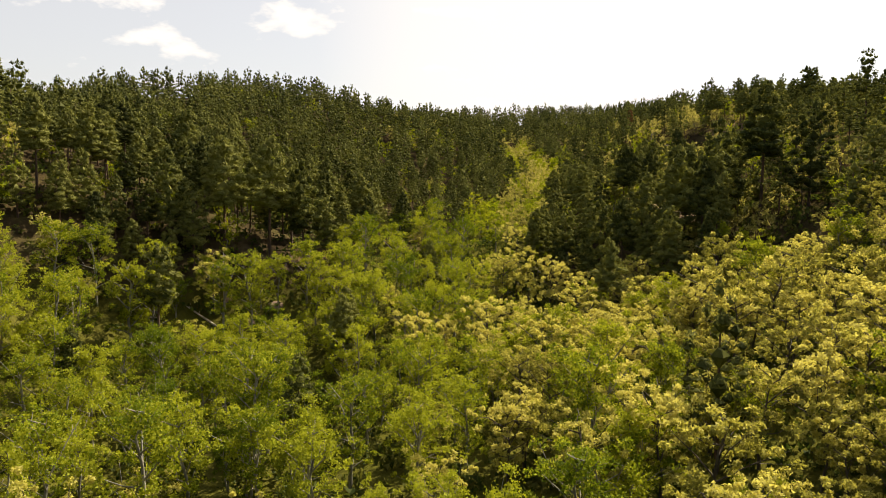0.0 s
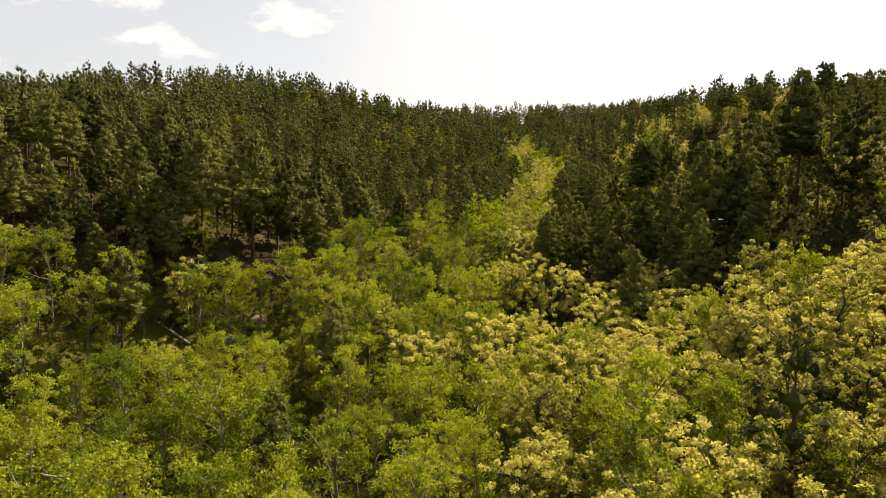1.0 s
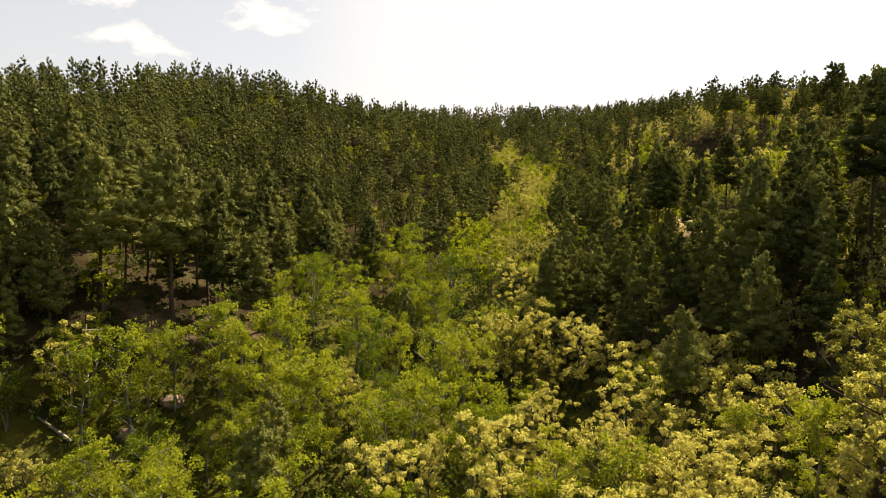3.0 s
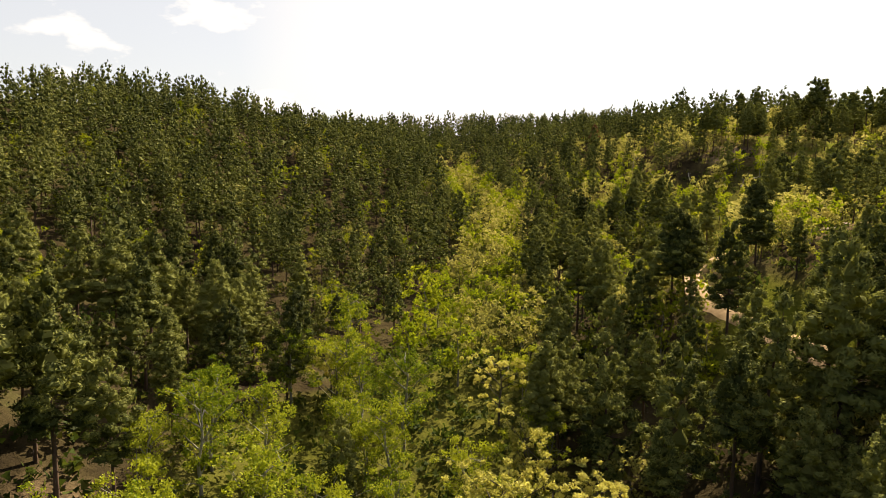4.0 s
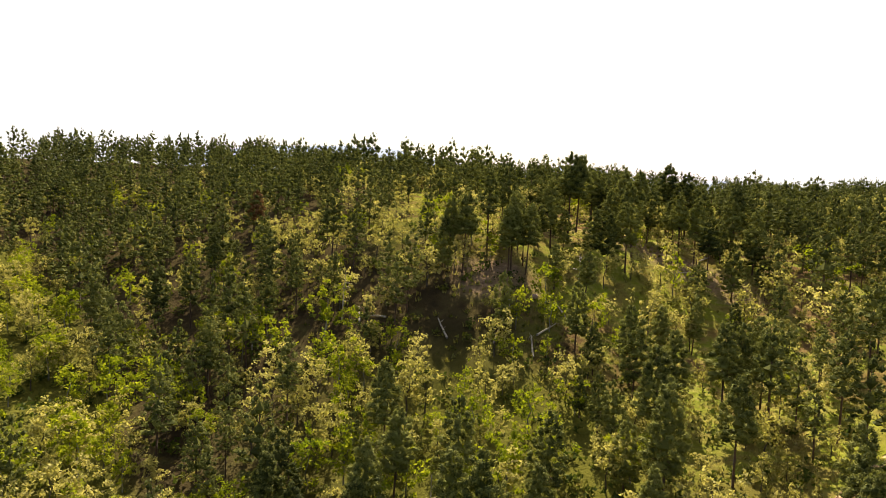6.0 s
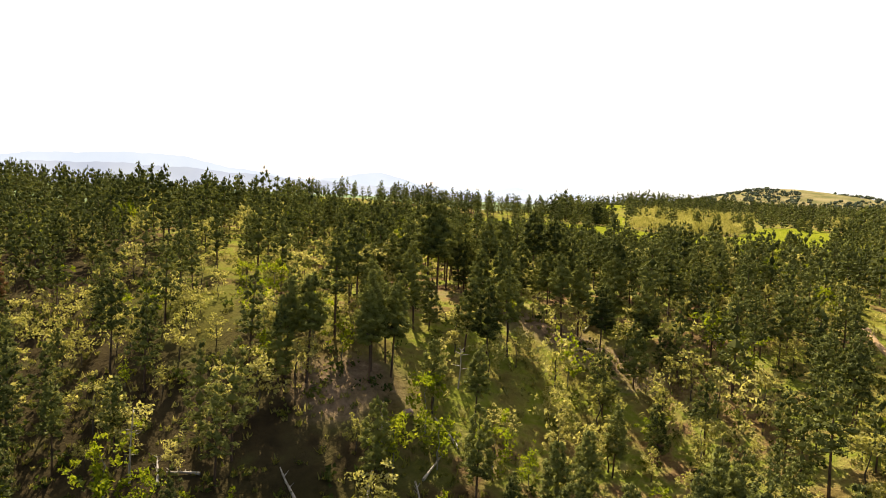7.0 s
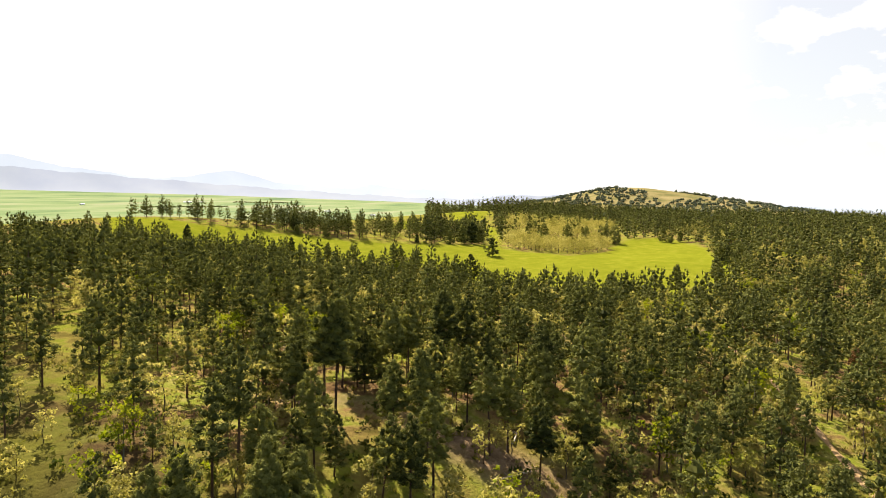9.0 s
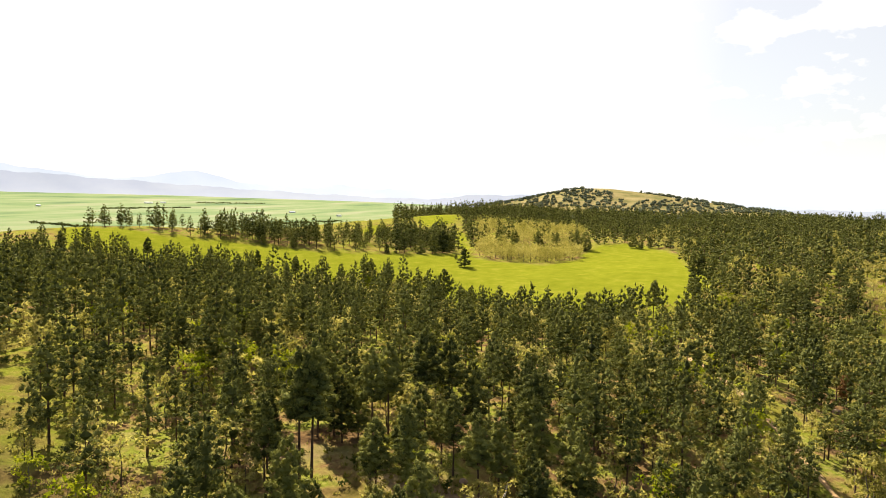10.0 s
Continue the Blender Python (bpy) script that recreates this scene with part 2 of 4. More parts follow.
KNOBS = [(-50, 99, 22, 6.0), (106, 284, 22, 4.0), (84, 150, 22, 5.4), (22, 116, 22, -4.3), (-41, 321, 32, 5.8), (119, 211, 32, -4.0), (42, 300, 22, -4.9), (-15, 376, 22, 4.7), (45, 350, 22, -4.3), (51, 164, 22, 3.3), (-96, 271, 22, -4.0), (148, 322, 22, -3.4), (-40, 59, 22, -3.4), (-32, 126, 22, 3.3), (-65, 251, 22, 3.9), (-5, 99, 22, -2.8), (190, 325, 45, -4.0)]      # small knobs and hollows: x, y, width, height
SWALES = [(110, 285, 28, 1.9), (150, 285, 30, 1.1), (135, 345, 34, 3.1), (210, 225, 30, 2.2), (245, 250, 34, 6.7), (215, 285, 32, -1.1), (300, 275, 38, -0.3), (290, 350, 40, -0.5), (360, 310, 55, 2.2), (400, 370, 55, 0.6), (350, 450, 55, 1.6), (440, 260, 50, 3.5), (470, 420, 60, -1.8), (90, 255, 18, 0.4), (128, 240, 18, -3.8), (-30, 98, 14, -6.7), (-46, 100, 14, -7.5), (-28, 122, 14, 0.7), (-45, 75, 16, -7.0), (-4, 85, 20, -0.0), (180, 330, 34, -0.8), (170, 240, 22, 0.6)]      # terrace of the ridge and meadow, dip of the gully floor: x, y, width, height
VIEW = (60.0, 227.0)


def smooth(v, a, b):
    u = np.clip((v - a) / (b - a), 0, 1)
    return u * u * (3 - 2 * u)


def bell(x, y, cx, cy, sx, sy=None, turn=0.0):
    sy = sy or sx
    c, s = math.cos(radians(turn)), math.sin(radians(turn))
    u, v = (x - cx) * c + (y - cy) * s, -(x - cx) * s + (y - cy) * c
    return np.exp(-0.5 * ((u / sx) ** 2 + (v / sy) ** 2))


def polar(x, y):
    dx, dy = x - VIEW[0], y - VIEW[1]
    return np.hypot(dx, dy), np.degrees(np.arctan2(dx, dy)) + 0.9


def land(x, y):
    """Height of the ground."""
    x, y = np.asarray(x, float), np.asarray(y, float)
    near = np.full(x.shape, 25.0)
    for i in range(8):
        for j in range(8):
            near = near + SWELLS[i, j] * np.exp(-((x + 220 - 100 * i) ** 2 + (y + 80 - 100 * j) ** 2) / 12800.0)
    for cx, cy, s, h in KNOBS + SWALES:
        near = near + h * np.exp(-((x - cx) ** 2 + (y - cy) ** 2) / (2 * s * s))
    d, a = polar(x, y)
    brink = np.interp(a, [-180, -60, 0, 30, 45, 55, 62, 68, 75, 100, 180], [1400, 900, 650, 600, 640, 760, 1000, 1500, 2300, 2300, 1400])
    rise = np.interp(a, [-180, -20, 20, 45, 60, 75, 85, 100, 180], [0.03, 0.05, 0.055, 0.052, 0.045, 0.03, 0.024, 0.022, 0.03])
    plain = -32 + np.clip(d - 1800, 0, 2250) * rise
    up = 37.5 + 14 * bell(x, y, 860, 570, 120, 90) + 50 * bell(x, y, 1760, 645, 190, 115) + 26 * bell(x, y, 1793, 470, 200, 120) + 22 * bell(x, y, 1770, 300, 200, 150) + 30 * bell(x, y, 1840, 930, 240, 200) + 7 * bell(x, y, 960, 120, 180, 130) + 10 * bell(x, y, 1200, 480, 220)
    far = plain + (up - plain) * (1 - smooth(d, brink, brink * 1.35 + 120))
    out = np.maximum(np.maximum(-220 - x, x - 520), np.maximum(-80 - y, y - 620))
    k = smooth(out, -60, 120)
    return near * (1 - k) + far * k + 8 * bell(x, y, 392, 600, 95, 48, -51) + 0.25 * np.sin(x * 0.31 + 1.3 * np.sin(y * 0.17)) * np.sin(y * 0.27 + x * 0.05)


GULLY = [(0, 20, 46), (-4, 60, 46), (2, 95, 36), (0, 118, 24), (2, 140, 17), (12, 160, 11), (16, 176, 9), (22, 202, 8), (31, 240, 8), (35, 296, 9), (34, 346, 8), (34, 370, 4)]
ROAD = [(50, 128), (46, 143), (45, 152), (47, 170), (54, 181), (66, 188), (84, 196), (100, 203), (124, 204), (150, 203), (170, 208), (184, 214), (196, 219), (208, 224), (219, 228), (230, 234), (242, 239), (262, 250), (288, 262), (310, 262)]


def off_line(x, y, line):
    """Distance from a line in the plan, and the third value along it."""
    best, val = np.full(np.shape(x), 1e9), np.zeros(np.shape(x))
    for p, q in zip(line, line[1:]):
        ax, ay, bx, by = p[0], p[1], q[0], q[1]
        t = np.clip(((x - ax) * (bx - ax) + (y - ay) * (by - ay)) / ((bx - ax) ** 2 + (by - ay) ** 2), 0, 1)
        d = np.hypot(x - ax - t * (bx - ax), y - ay - t * (by - ay))
        v = p[2] + t * (q[2] - p[2]) if len(p) > 2 else 0 * d
        val, best = np.where(d < best, v, val), np.minimum(best, d)
    return best, val


def waves(x, y, s, k=0.0):
    return 0.5 + 0.25 * (np.sin(x / s + 1.7 * np.sin(y / (1.3 * s) + k)) + np.sin(y / (0.8 * s) + 1.4 * np.sin(x / (1.1 * s) + 2 * k)))


def meadow(x, y):
    """1 in the open meadow, 0 in the woods."""
    d, a = polar(x, y)
    w = 14 * (waves(x, y, 23, 1.0) - 0.5)
    near = np.interp(a, [30, 36.7, 40.2, 43.6, 48, 51.5, 54.4, 57.9, 61.6, 66, 68, 72, 76, 82.4, 85.3, 87, 92], [430, 412, 399, 375, 367, 354, 346, 330, 326, 292, 275, 268, 258, 270, 294, 345, 375]) + 0.4 * w
    back = np.interp(a, [30, 36, 41, 45, 51, 54, 58, 63, 65, 67, 69, 74, 76, 77, 78, 80, 82, 84, 85, 87, 92], [480, 482, 477, 453, 431, 421, 412, 416, 424, 438, 418, 404, 450, 505, 560, 585, 556, 520, 385, 357, 352]) + 0.3 * w
    m = smooth(d, near - 4, near + 4) * (1 - smooth(d, back - 4, back + 4)) * (a > 38) * (a < 88)
    m = np.maximum(m, smooth(1 - np.hypot((d - 800) / 95, (a - 65.3) / 1.8), 0, 0.15))
    m = np.maximum(m, smooth(1 - np.hypot((d - 550) / 140, (a - 67.5 + 0.004 * (d - 550)) / 0.6), 0, 0.15))
    m = np.maximum(m, smooth(1 - np.hypot((d - 690) / 60, (a - 60.5) / 1.2), 0, 0.15))
    return m


def woods(x, y):
    """Share of ground under deciduous thicket (0 to 1)."""
    d, w = off_line(x, y, GULLY)
    k = 1 - smooth(d, w * 0.85, w * 1.15)
    bank = (x > 5) & (x < 68) & (y < np.where(x < 30, 101, 97)) & (y > -30)
    k = np.maximum(k, bank * 1.0)
    left = (x < 0) & (x > -62) & (y > 20) & (y < np.interp(x, [-62, -46, -30, -18, 0], [84, 106, 113, 116, 118]))
    k = np.maximum(k, left * 1.0) * (1 - ((x < -18) & (y > 118)))
    slope = 0.55 * bell(x, y, 78, 232, 26, 30, 20) + 0.45 * bell(x, y, 140, 205, 40, 22)
    return np.maximum(k, slope)


# ---- ground ----
N = 300
warp = 144 * np.sinh(4.2 * np.linspace(-1, 1, N + 1))
gx, gy = np.meshgrid(100 + warp, 200 + warp, indexing="ij")
gx, gy = gx.ravel(), gy.ravel()
gz = land(gx, gy)
ids = np.arange((N + 1) * (N + 1)).reshape(N + 1, N + 1)
quads = np.stack([ids[:-1, :-1], ids[1:, :-1], ids[1:, 1:], ids[:-1, 1:]], -1).reshape(-1, 4)


def mesh_from(name, verts, faces, material, smooth_faces=False):
    """A mesh from arrays of corners and of triangles or quads."""
    me = bpy.data.meshes.new(name)
    faces = np.asarray(faces, np.int32)
    k = faces.shape[1]
    me.vertices.add(len(verts))
    me.vertices.foreach_set("co", (np.asarray(verts) * UNIT).astype(np.float32).ravel())
    me.loops.add(faces.size)
    me.loops.foreach_set("vertex_index", faces.ravel())
    me.polygons.add(len(faces))
    me.polygons.foreach_set("loop_start", np.arange(0, faces.size, k, dtype=np.int32))
    me.polygons.foreach_set("use_smooth", np.full(len(faces), smooth_faces))
    me.materials.append(material)
    me.update(calc_edges=True)
    return me


ground_mesh = mesh_from("ground", np.stack([gx, gy, gz], 1), quads, GROUND, True)
gd, ga = polar(gx, gy)
road_d, _ = off_line(gx, gy, ROAD)
lush_v = np.maximum(meadow(gx, gy), 0.65 * (1 - smooth(road_d, 4, 11)) * smooth(waves(gx, gy, 9, 2.0), 0.3, 0.5))
lush_v = np.maximum(lush_v, 0.35 * smooth(woods(gx, gy), 0.2, 0.6))
# Share of the needle floor with painted shade, on the gully side.
shaded_litter_v = 1 - smooth(gx - 0.25 * (gy - 200), 75, 115)
lush_v = np.maximum(lush_v, 0.40 * smooth(waves(gx, gy, 17, 0.5), 0.45, 0.75) * (1 - shaded_litter_v))
lush_v = np.maximum(lush_v, 0.6 * smooth(gd, 600, 900) * (1 - bell(gx, gy, 1780, 560, 330, 330)))
bare_v = 0.42 * bell(gx, gy, 103, 273, 8, 5, 20) + 0.4 * bell(gx, gy, 111, 267, 6, 6) + 0.55 * bell(gx, gy, 152, 262, 6, 26) + 0.45 * bell(gx, gy, 70, 174, 9, 14) + 0.4 * bell(gx, gy, -24, 121, 12, 6) + 0.5 * bell(gx, gy, 270, 253, 20, 9, 20) + 0.5 * bell(gx, gy, 221, 277, 12, 6) + 0.4 * bell(gx, gy, 142, 297, 8, 5)
glade = bell(gx, gy, 134, 330, 14, 9, 45) + bell(gx, gy, 158, 350, 16, 8) + bell(gx, gy, 107, 312, 6, 9) + bell(gx, gy, 104, 291, 5, 5) + 0.8 * bell(gx, gy, 165, 222, 16, 7) + 0.7 * bell(gx, gy, 250, 245, 12, 5, 30)
lush_v = np.maximum(lush_v, 0.35 * np.clip(glade, 0, 1) * smooth(waves(gx, gy, 5, 1.0), 0.2, 0.6))
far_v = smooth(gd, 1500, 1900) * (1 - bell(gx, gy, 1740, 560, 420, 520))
for key, val in (("lush", lush_v), ("bare", np.clip(bare_v, 0, 1)), ("far", far_v), ("shaded_litter", shaded_litter_v), ("dry", smooth(bell(gx, gy, 1780, 560, 300, 330), 0.3, 0.7))):
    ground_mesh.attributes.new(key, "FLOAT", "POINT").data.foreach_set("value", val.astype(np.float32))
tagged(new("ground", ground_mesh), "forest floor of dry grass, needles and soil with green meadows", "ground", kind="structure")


def ribbon(line, width, lift, step=1.5):
    """Corners and faces of a strip that follows a line over the ground."""
    pts = []
    for p, q in zip(line, line[1:]):
        n = max(2, int(math.hypot(q[0] - p[0], q[1] - p[1]) / step))
        pts += [(p[0] + (q[0] - p[0]) * i / n, p[1] + (q[1] - p[1]) * i / n) for i in range(n)]
    pts = np.array(pts + [line[-1][:2]], float)
    for _ in range(40):
        pts[1:-1] = 0.25 * pts[:-2] + 0.5 * pts[1:-1] + 0.25 * pts[2:]
    tan = np.gradient(pts, axis=0)
    tan /= np.linalg.norm(tan, axis=1)[:, None]
    side = np.stack([-tan[:, 1], tan[:, 0]], 1)
    cols = np.array([-1.0, -0.55, 0.0, 0.55, 1.0]) * 1.25
    wob = 1 - 0.45 * smooth(pts[:, 0], 80, 95) + 0.14 * np.sin(np.arange(len(pts)) * 0.37) + 0.08 * np.sin(np.arange(len(pts)) * 1.1)
    xy = pts[:, None, :] + side[:, None, :] * (cols[None, :, None] * (0.5 * width * wob)[:, None, None])
    z = land(xy[..., 0], xy[..., 1]) + lift - 0.26 * np.abs(cols) ** 4 + 0.09 * np.sin(1.9 * xy[..., 0] + 2.3 * xy[..., 1]) * (np.abs(cols) > 1) - 0.06 * (np.abs(np.abs(cols) - 0.69) < 0.1)
    v = np.concatenate([xy, z[..., None]], -1).reshape(-1, 3)
    i = np.arange(len(pts) * 5).reshape(-1, 5)
    return v, np.stack([i[:-1, :-1], i[1:, :-1], i[1:, 1:], i[:-1, 1:]], -1).reshape(-1, 4)


tagged(new("road", mesh_from("road", *ribbon(ROAD, 3.3, 0.26), ROAD_DIRT, True)), "pale sandy dirt track winding through the pines", "road", kind="structure")


# ---- far hills ----
def skyline(name, label, radius, foot, peaks, material):
    """A range on the rim of the plain: a sloping face with ridges, its crest a sum of summits (bearing, width, height)."""
    bearing = np.linspace(15, 110, 380)
    a = np.radians(bearing - 0.9)
    top = np.full(a.shape, 12.0)
    for at, wide, h in peaks:
        top = top + h * np.exp(-0.5 * ((bearing - at) / wide) ** 2)
    top += 3 * np.sin(a * 71) + 2 * np.sin(a * 173 + 1) + 1.2 * np.sin(a * 417)
    ground_z = land(VIEW[0] + radius * np.sin(a), VIEW[1] + radius * np.cos(a)) - 6
    top = np.maximum(top + foot - ground_z, 10)
    rows = []
    for u in np.linspace(0, 1, 9):
        r = radius + 220 * u + 10 * np.sin(a * 60 + 3 * u)
        rows.append(np.stack([VIEW[0] + r * np.sin(a), VIEW[1] + r * np.cos(a), ground_z + top * u ** 1.3], 1))
    i = np.arange(len(rows) * len(a)).reshape(len(rows), len(a))
    f = np.stack([i[:-1, :-1], i[:-1, 1:], i[1:, 1:], i[1:, :-1]], -1).reshape(-1, 4)
    return tagged(new(name, mesh_from(name, np.concatenate(rows), f, material, True)), label, "hills", kind="structure")


# Both ranges glow in the colour of haze; no lamp stands there.
skyline("backdrop_hills", "mountains on the far horizon, haze painted as pale glow", 4450, 53, [(58, 22, 80), (26, 10, 190), (31, 2.2, 25), (46.4, 2.0, 74), (50, 3, 18), (57.6, 0.9, 26), (61, 2, 10), (76, 3, 20)], HAZE_FAR)
skyline("backdrop_slopes", "wooded foothills edging the plain, haze painted as blue glow", 4180, 53, [(27, 12, 150), (46, 8, 30), (58, 10, 25), (68.2, 2.0, 22), (72.5, 3, 42), (78, 4, 20)], HAZE_NEAR)


# ---- trees ----
def unit(v):
    return v / np.maximum(np.linalg.norm(v, axis=-1, keepdims=True), 1e-9)


def tube(points, radii, sides=5):
    """A bent, tapering limb through points."""
    points, radii = np.asarray(points, float), np.asarray(radii, float)
    t = unit(np.gradient(points, axis=0))
    ref = np.where(np.abs(t[:, 2:3]) > 0.9, np.array([[1.0, 0, 0]]), np.array([[0, 0, 1.0]]))
    u = unit(np.cross(t, ref))
    w = np.cross(t, u)
    ang = np.linspace(0, 2 * np.pi, sides, endpoint=False)
    ring = points[:, None] + radii[:, None, None] * (np.cos(ang)[None, :, None] * u[:, None] + np.sin(ang)[None, :, None] * w[:, None])
    i = np.arange(len(points) * sides).reshape(-1, sides)
    j = np.roll(i, -1, 1)
    q = np.stack([i[:-1], j[:-1], j[1:], i[1:]], -1).reshape(-1, 4)
    return ring.reshape(-1, 3), np.concatenate([q[:, [0, 1, 2]], q[:, [0, 2, 3]]])


def weld(pieces):
    vs, fs, n = [], [], 0
    for v, f in pieces:
        vs.append(v)
        fs.append(f + n)
        n += len(v)
    return np.concatenate(vs), np.concatenate(fs)


def blades(centres, ways, length, width, rng):
    """One slim leaf or needle spray for each centre, pointing along ways."""
    n = len(centres)
    side = unit(np.cross(ways, unit(rng.normal(size=(n, 3)))))
    ln, wd = length * rng.uniform(0.7, 1.3, (n, 1)), width * rng.uniform(0.7, 1.3, (n, 1))
    v = np.stack([centres - ways * ln * 0.3 + side * wd * 0.5, centres + ways * ln * 0.7 + side * wd * 0.12, centres - ways * ln * 0.22 - side * wd * 0.5], 1)
    return v.reshape(-1, 3), np.arange(3 * n).reshape(-1, 3)


def sprays(centres, normals, ways, size, slim, rng):
    """Small slim sprays of needles lying on the outside of a clump."""
    n = len(centres)
    nn = unit(unit(normals) + rng.normal(0, 0.42, (n, 3)))
    u = unit(np.cross(np.cross(nn, ways + rng.normal(0, 0.6, (n, 3))), nn))
    w = np.cross(nn, u)
    s = size * rng.uniform(0.6, 1.35, (n, 1))
    v = np.stack([centres + u * s * 0.65, centres - u * s * 0.35 + w * s * 0.5 * slim, centres - u * s * 0.35 - w * s * 0.5 * slim], 1)
    return v.reshape(-1, 3), np.arange(3 * n).reshape(-1, 3)


OCTA = np.array([(1, 0, 0), (0, 1, 0), (-1, 0, 0), (0, -1, 0), (0, 0, 1), (0, 0, -1)], float)
OCTA_FACES = np.array([(0, 1, 4), (1, 2, 4), (2, 3, 4), (3, 0, 4), (1, 0, 5), (2, 1, 5), (3, 2, 5), (0, 3, 5)])


def cut_finer(v, f):
    """Each triangle of a ball cut into four."""
    m = [unit(v[f[:, i]] + v[f[:, (i + 1) % 3]]) for i in range(3)]
    p = np.concatenate([v] + m)
    n, k = len(v), len(f)
    a, b, c = (n + i * k + np.arange(k) for i in range(3))
    return p, np.concatenate([np.stack(q, 1) for q in ((f[:, 0], a, c), (a, f[:, 1], b), (c, b, f[:, 2]), (a, b, c))])


def lumps(centres, radii, cut, rng):
    """A rough lump of packed needles at each centre."""
    v, f = OCTA, OCTA_FACES
    for _ in range(cut):
        v, f = cut_finer(v, f)
    n = len(centres)
    turn = rng.uniform(0, 6.28, n)
    x = v[None, :, 0] * np.cos(turn)[:, None] - v[None, :, 1] * np.sin(turn)[:, None]
    y = v[None, :, 0] * np.sin(turn)[:, None] + v[None, :, 1] * np.cos(turn)[:, None]
    p = np.stack([x, y, np.repeat(v[None, :, 2], n, 0)], 2) * rng.uniform(0.62, 1.25, (n, len(v), 1)) * radii[:, None, :] + centres[:, None, :]
    return p.reshape(-1, 3), (f[None] + (np.arange(n) * len(v))[:, None, None]).reshape(-1, 3)


def pine(seed, h=15.0, clumps=84, each=54, size=0.30, slim=0.45, base=0.36, girth=0.18, boughs=22, sides=6, clump=0.72, cut=1):
    """A tall straight pine: bare lower trunk, boughs that end in clumps of needles, a rounded top. Returns wood and needles."""
    rng = np.random.default_rng(seed)
    lean = rng.normal(0, 0.02, 2)
    zs = np.linspace(0, 1, 6)
    axis = np.stack([lean[0] * h * zs ** 1.5 + 0.10 * np.sin(3 * zs + seed), lean[1] * h * zs ** 1.5 + 0.10 * np.sin(2.5 * zs + 2 * seed), h * zs], 1)
    r0 = 0.0115 * h
    wood = [tube(np.vstack([axis[:1] - [0, 0, 0.8], axis * [1, 1, 0.9]]), r0 * np.concatenate([[1.35], 1.12 * (1 - zs) ** 0.8 + 0.05]), sides)]

    def stem(z):
        return np.stack([np.interp(z, axis[:, 2], axis[:, k]) for k in (0, 1)] + [z], 1)

    u = 0.965 * (1 - (1 - (np.arange(clumps) + rng.uniform(0, 1, clumps)) / clumps) ** 0.7)
    az = np.arange(clumps) * 2.39996 + rng.normal(0, 0.45, clumps)

    def reach(v):
        return girth * h * np.minimum(1, 0.66 + 1.6 * v) * (1 - v ** 1.7) ** 0.72

    ln = reach(u) * rng.uniform(0.55, 1.04, clumps) * (1 + 0.16 * np.sin(2 * az + seed) + 0.12 * np.sin(u * 23 + seed))
    root = stem(h * (base + (0.975 - base) * u))
    tip = root + np.stack([np.cos(az) * ln, np.sin(az) * ln, ln * (-0.12 + 0.5 * u) + rng.normal(0, 0.22, clumps)], 1)
    for a, b in list(zip(root, tip))[:boughs]:
        wood.append(tube([a, 0.5 * (a + b) + [0, 0, -0.08 * np.linalg.norm(b - a)], b], [0.05, 0.03, 0.012], 3))
    snags = rng.uniform(0.12, 1.0, boughs // 4) * base
    for f, a in zip(snags, rng.uniform(0, 6.28, len(snags))):
        p = stem(np.array([f * h]))[0]
        wood.append(tube([p, p + [0.9 * math.cos(a), 0.9 * math.sin(a), -0.1]], [0.03, 0.008], 3))
    rc = clump * (h / 15.0) * rng.uniform(0.7, 1.3, clumps) * (1.1 - 0.38 * u)
    flat = np.stack([1.15 - 0.35 * u, 1.15 - 0.35 * u, 0.50 + 0.55 * u], 1)
    way = np.stack([np.cos(az), np.sin(az), 0.25 + 0.5 * u + 2.2 * u ** 3], 1)
    cores = lumps(tip, rc[:, None] * flat * 0.66, cut, rng)
    c, out, r = np.repeat(tip, each, 0), np.repeat(way, each, 0), np.repeat(rc[:, None] * flat, each, 0)
    d = unit(rng.normal(size=c.shape) + 0.4 * out + [0, 0, 0.25])
    c = c + d * r * rng.uniform(0.62, 1.08, (len(c), 1))
    outer = sprays(c, d + 0.25 * out, out + 0.8 * d, size, slim, rng)
    heart = stem(h * np.linspace(base + 0.05, 0.95, cut + 5))
    m = reach(np.linspace(0.04, 0.95, cut + 5))[:, None]
    inner = lumps(heart, m * [0.36, 0.36, 0.2] + [0.08, 0.08, 0.5], 0, rng)
    return weld(wood[:1]), weld([outer, cores, inner]), weld(wood[1:]) if boughs else None


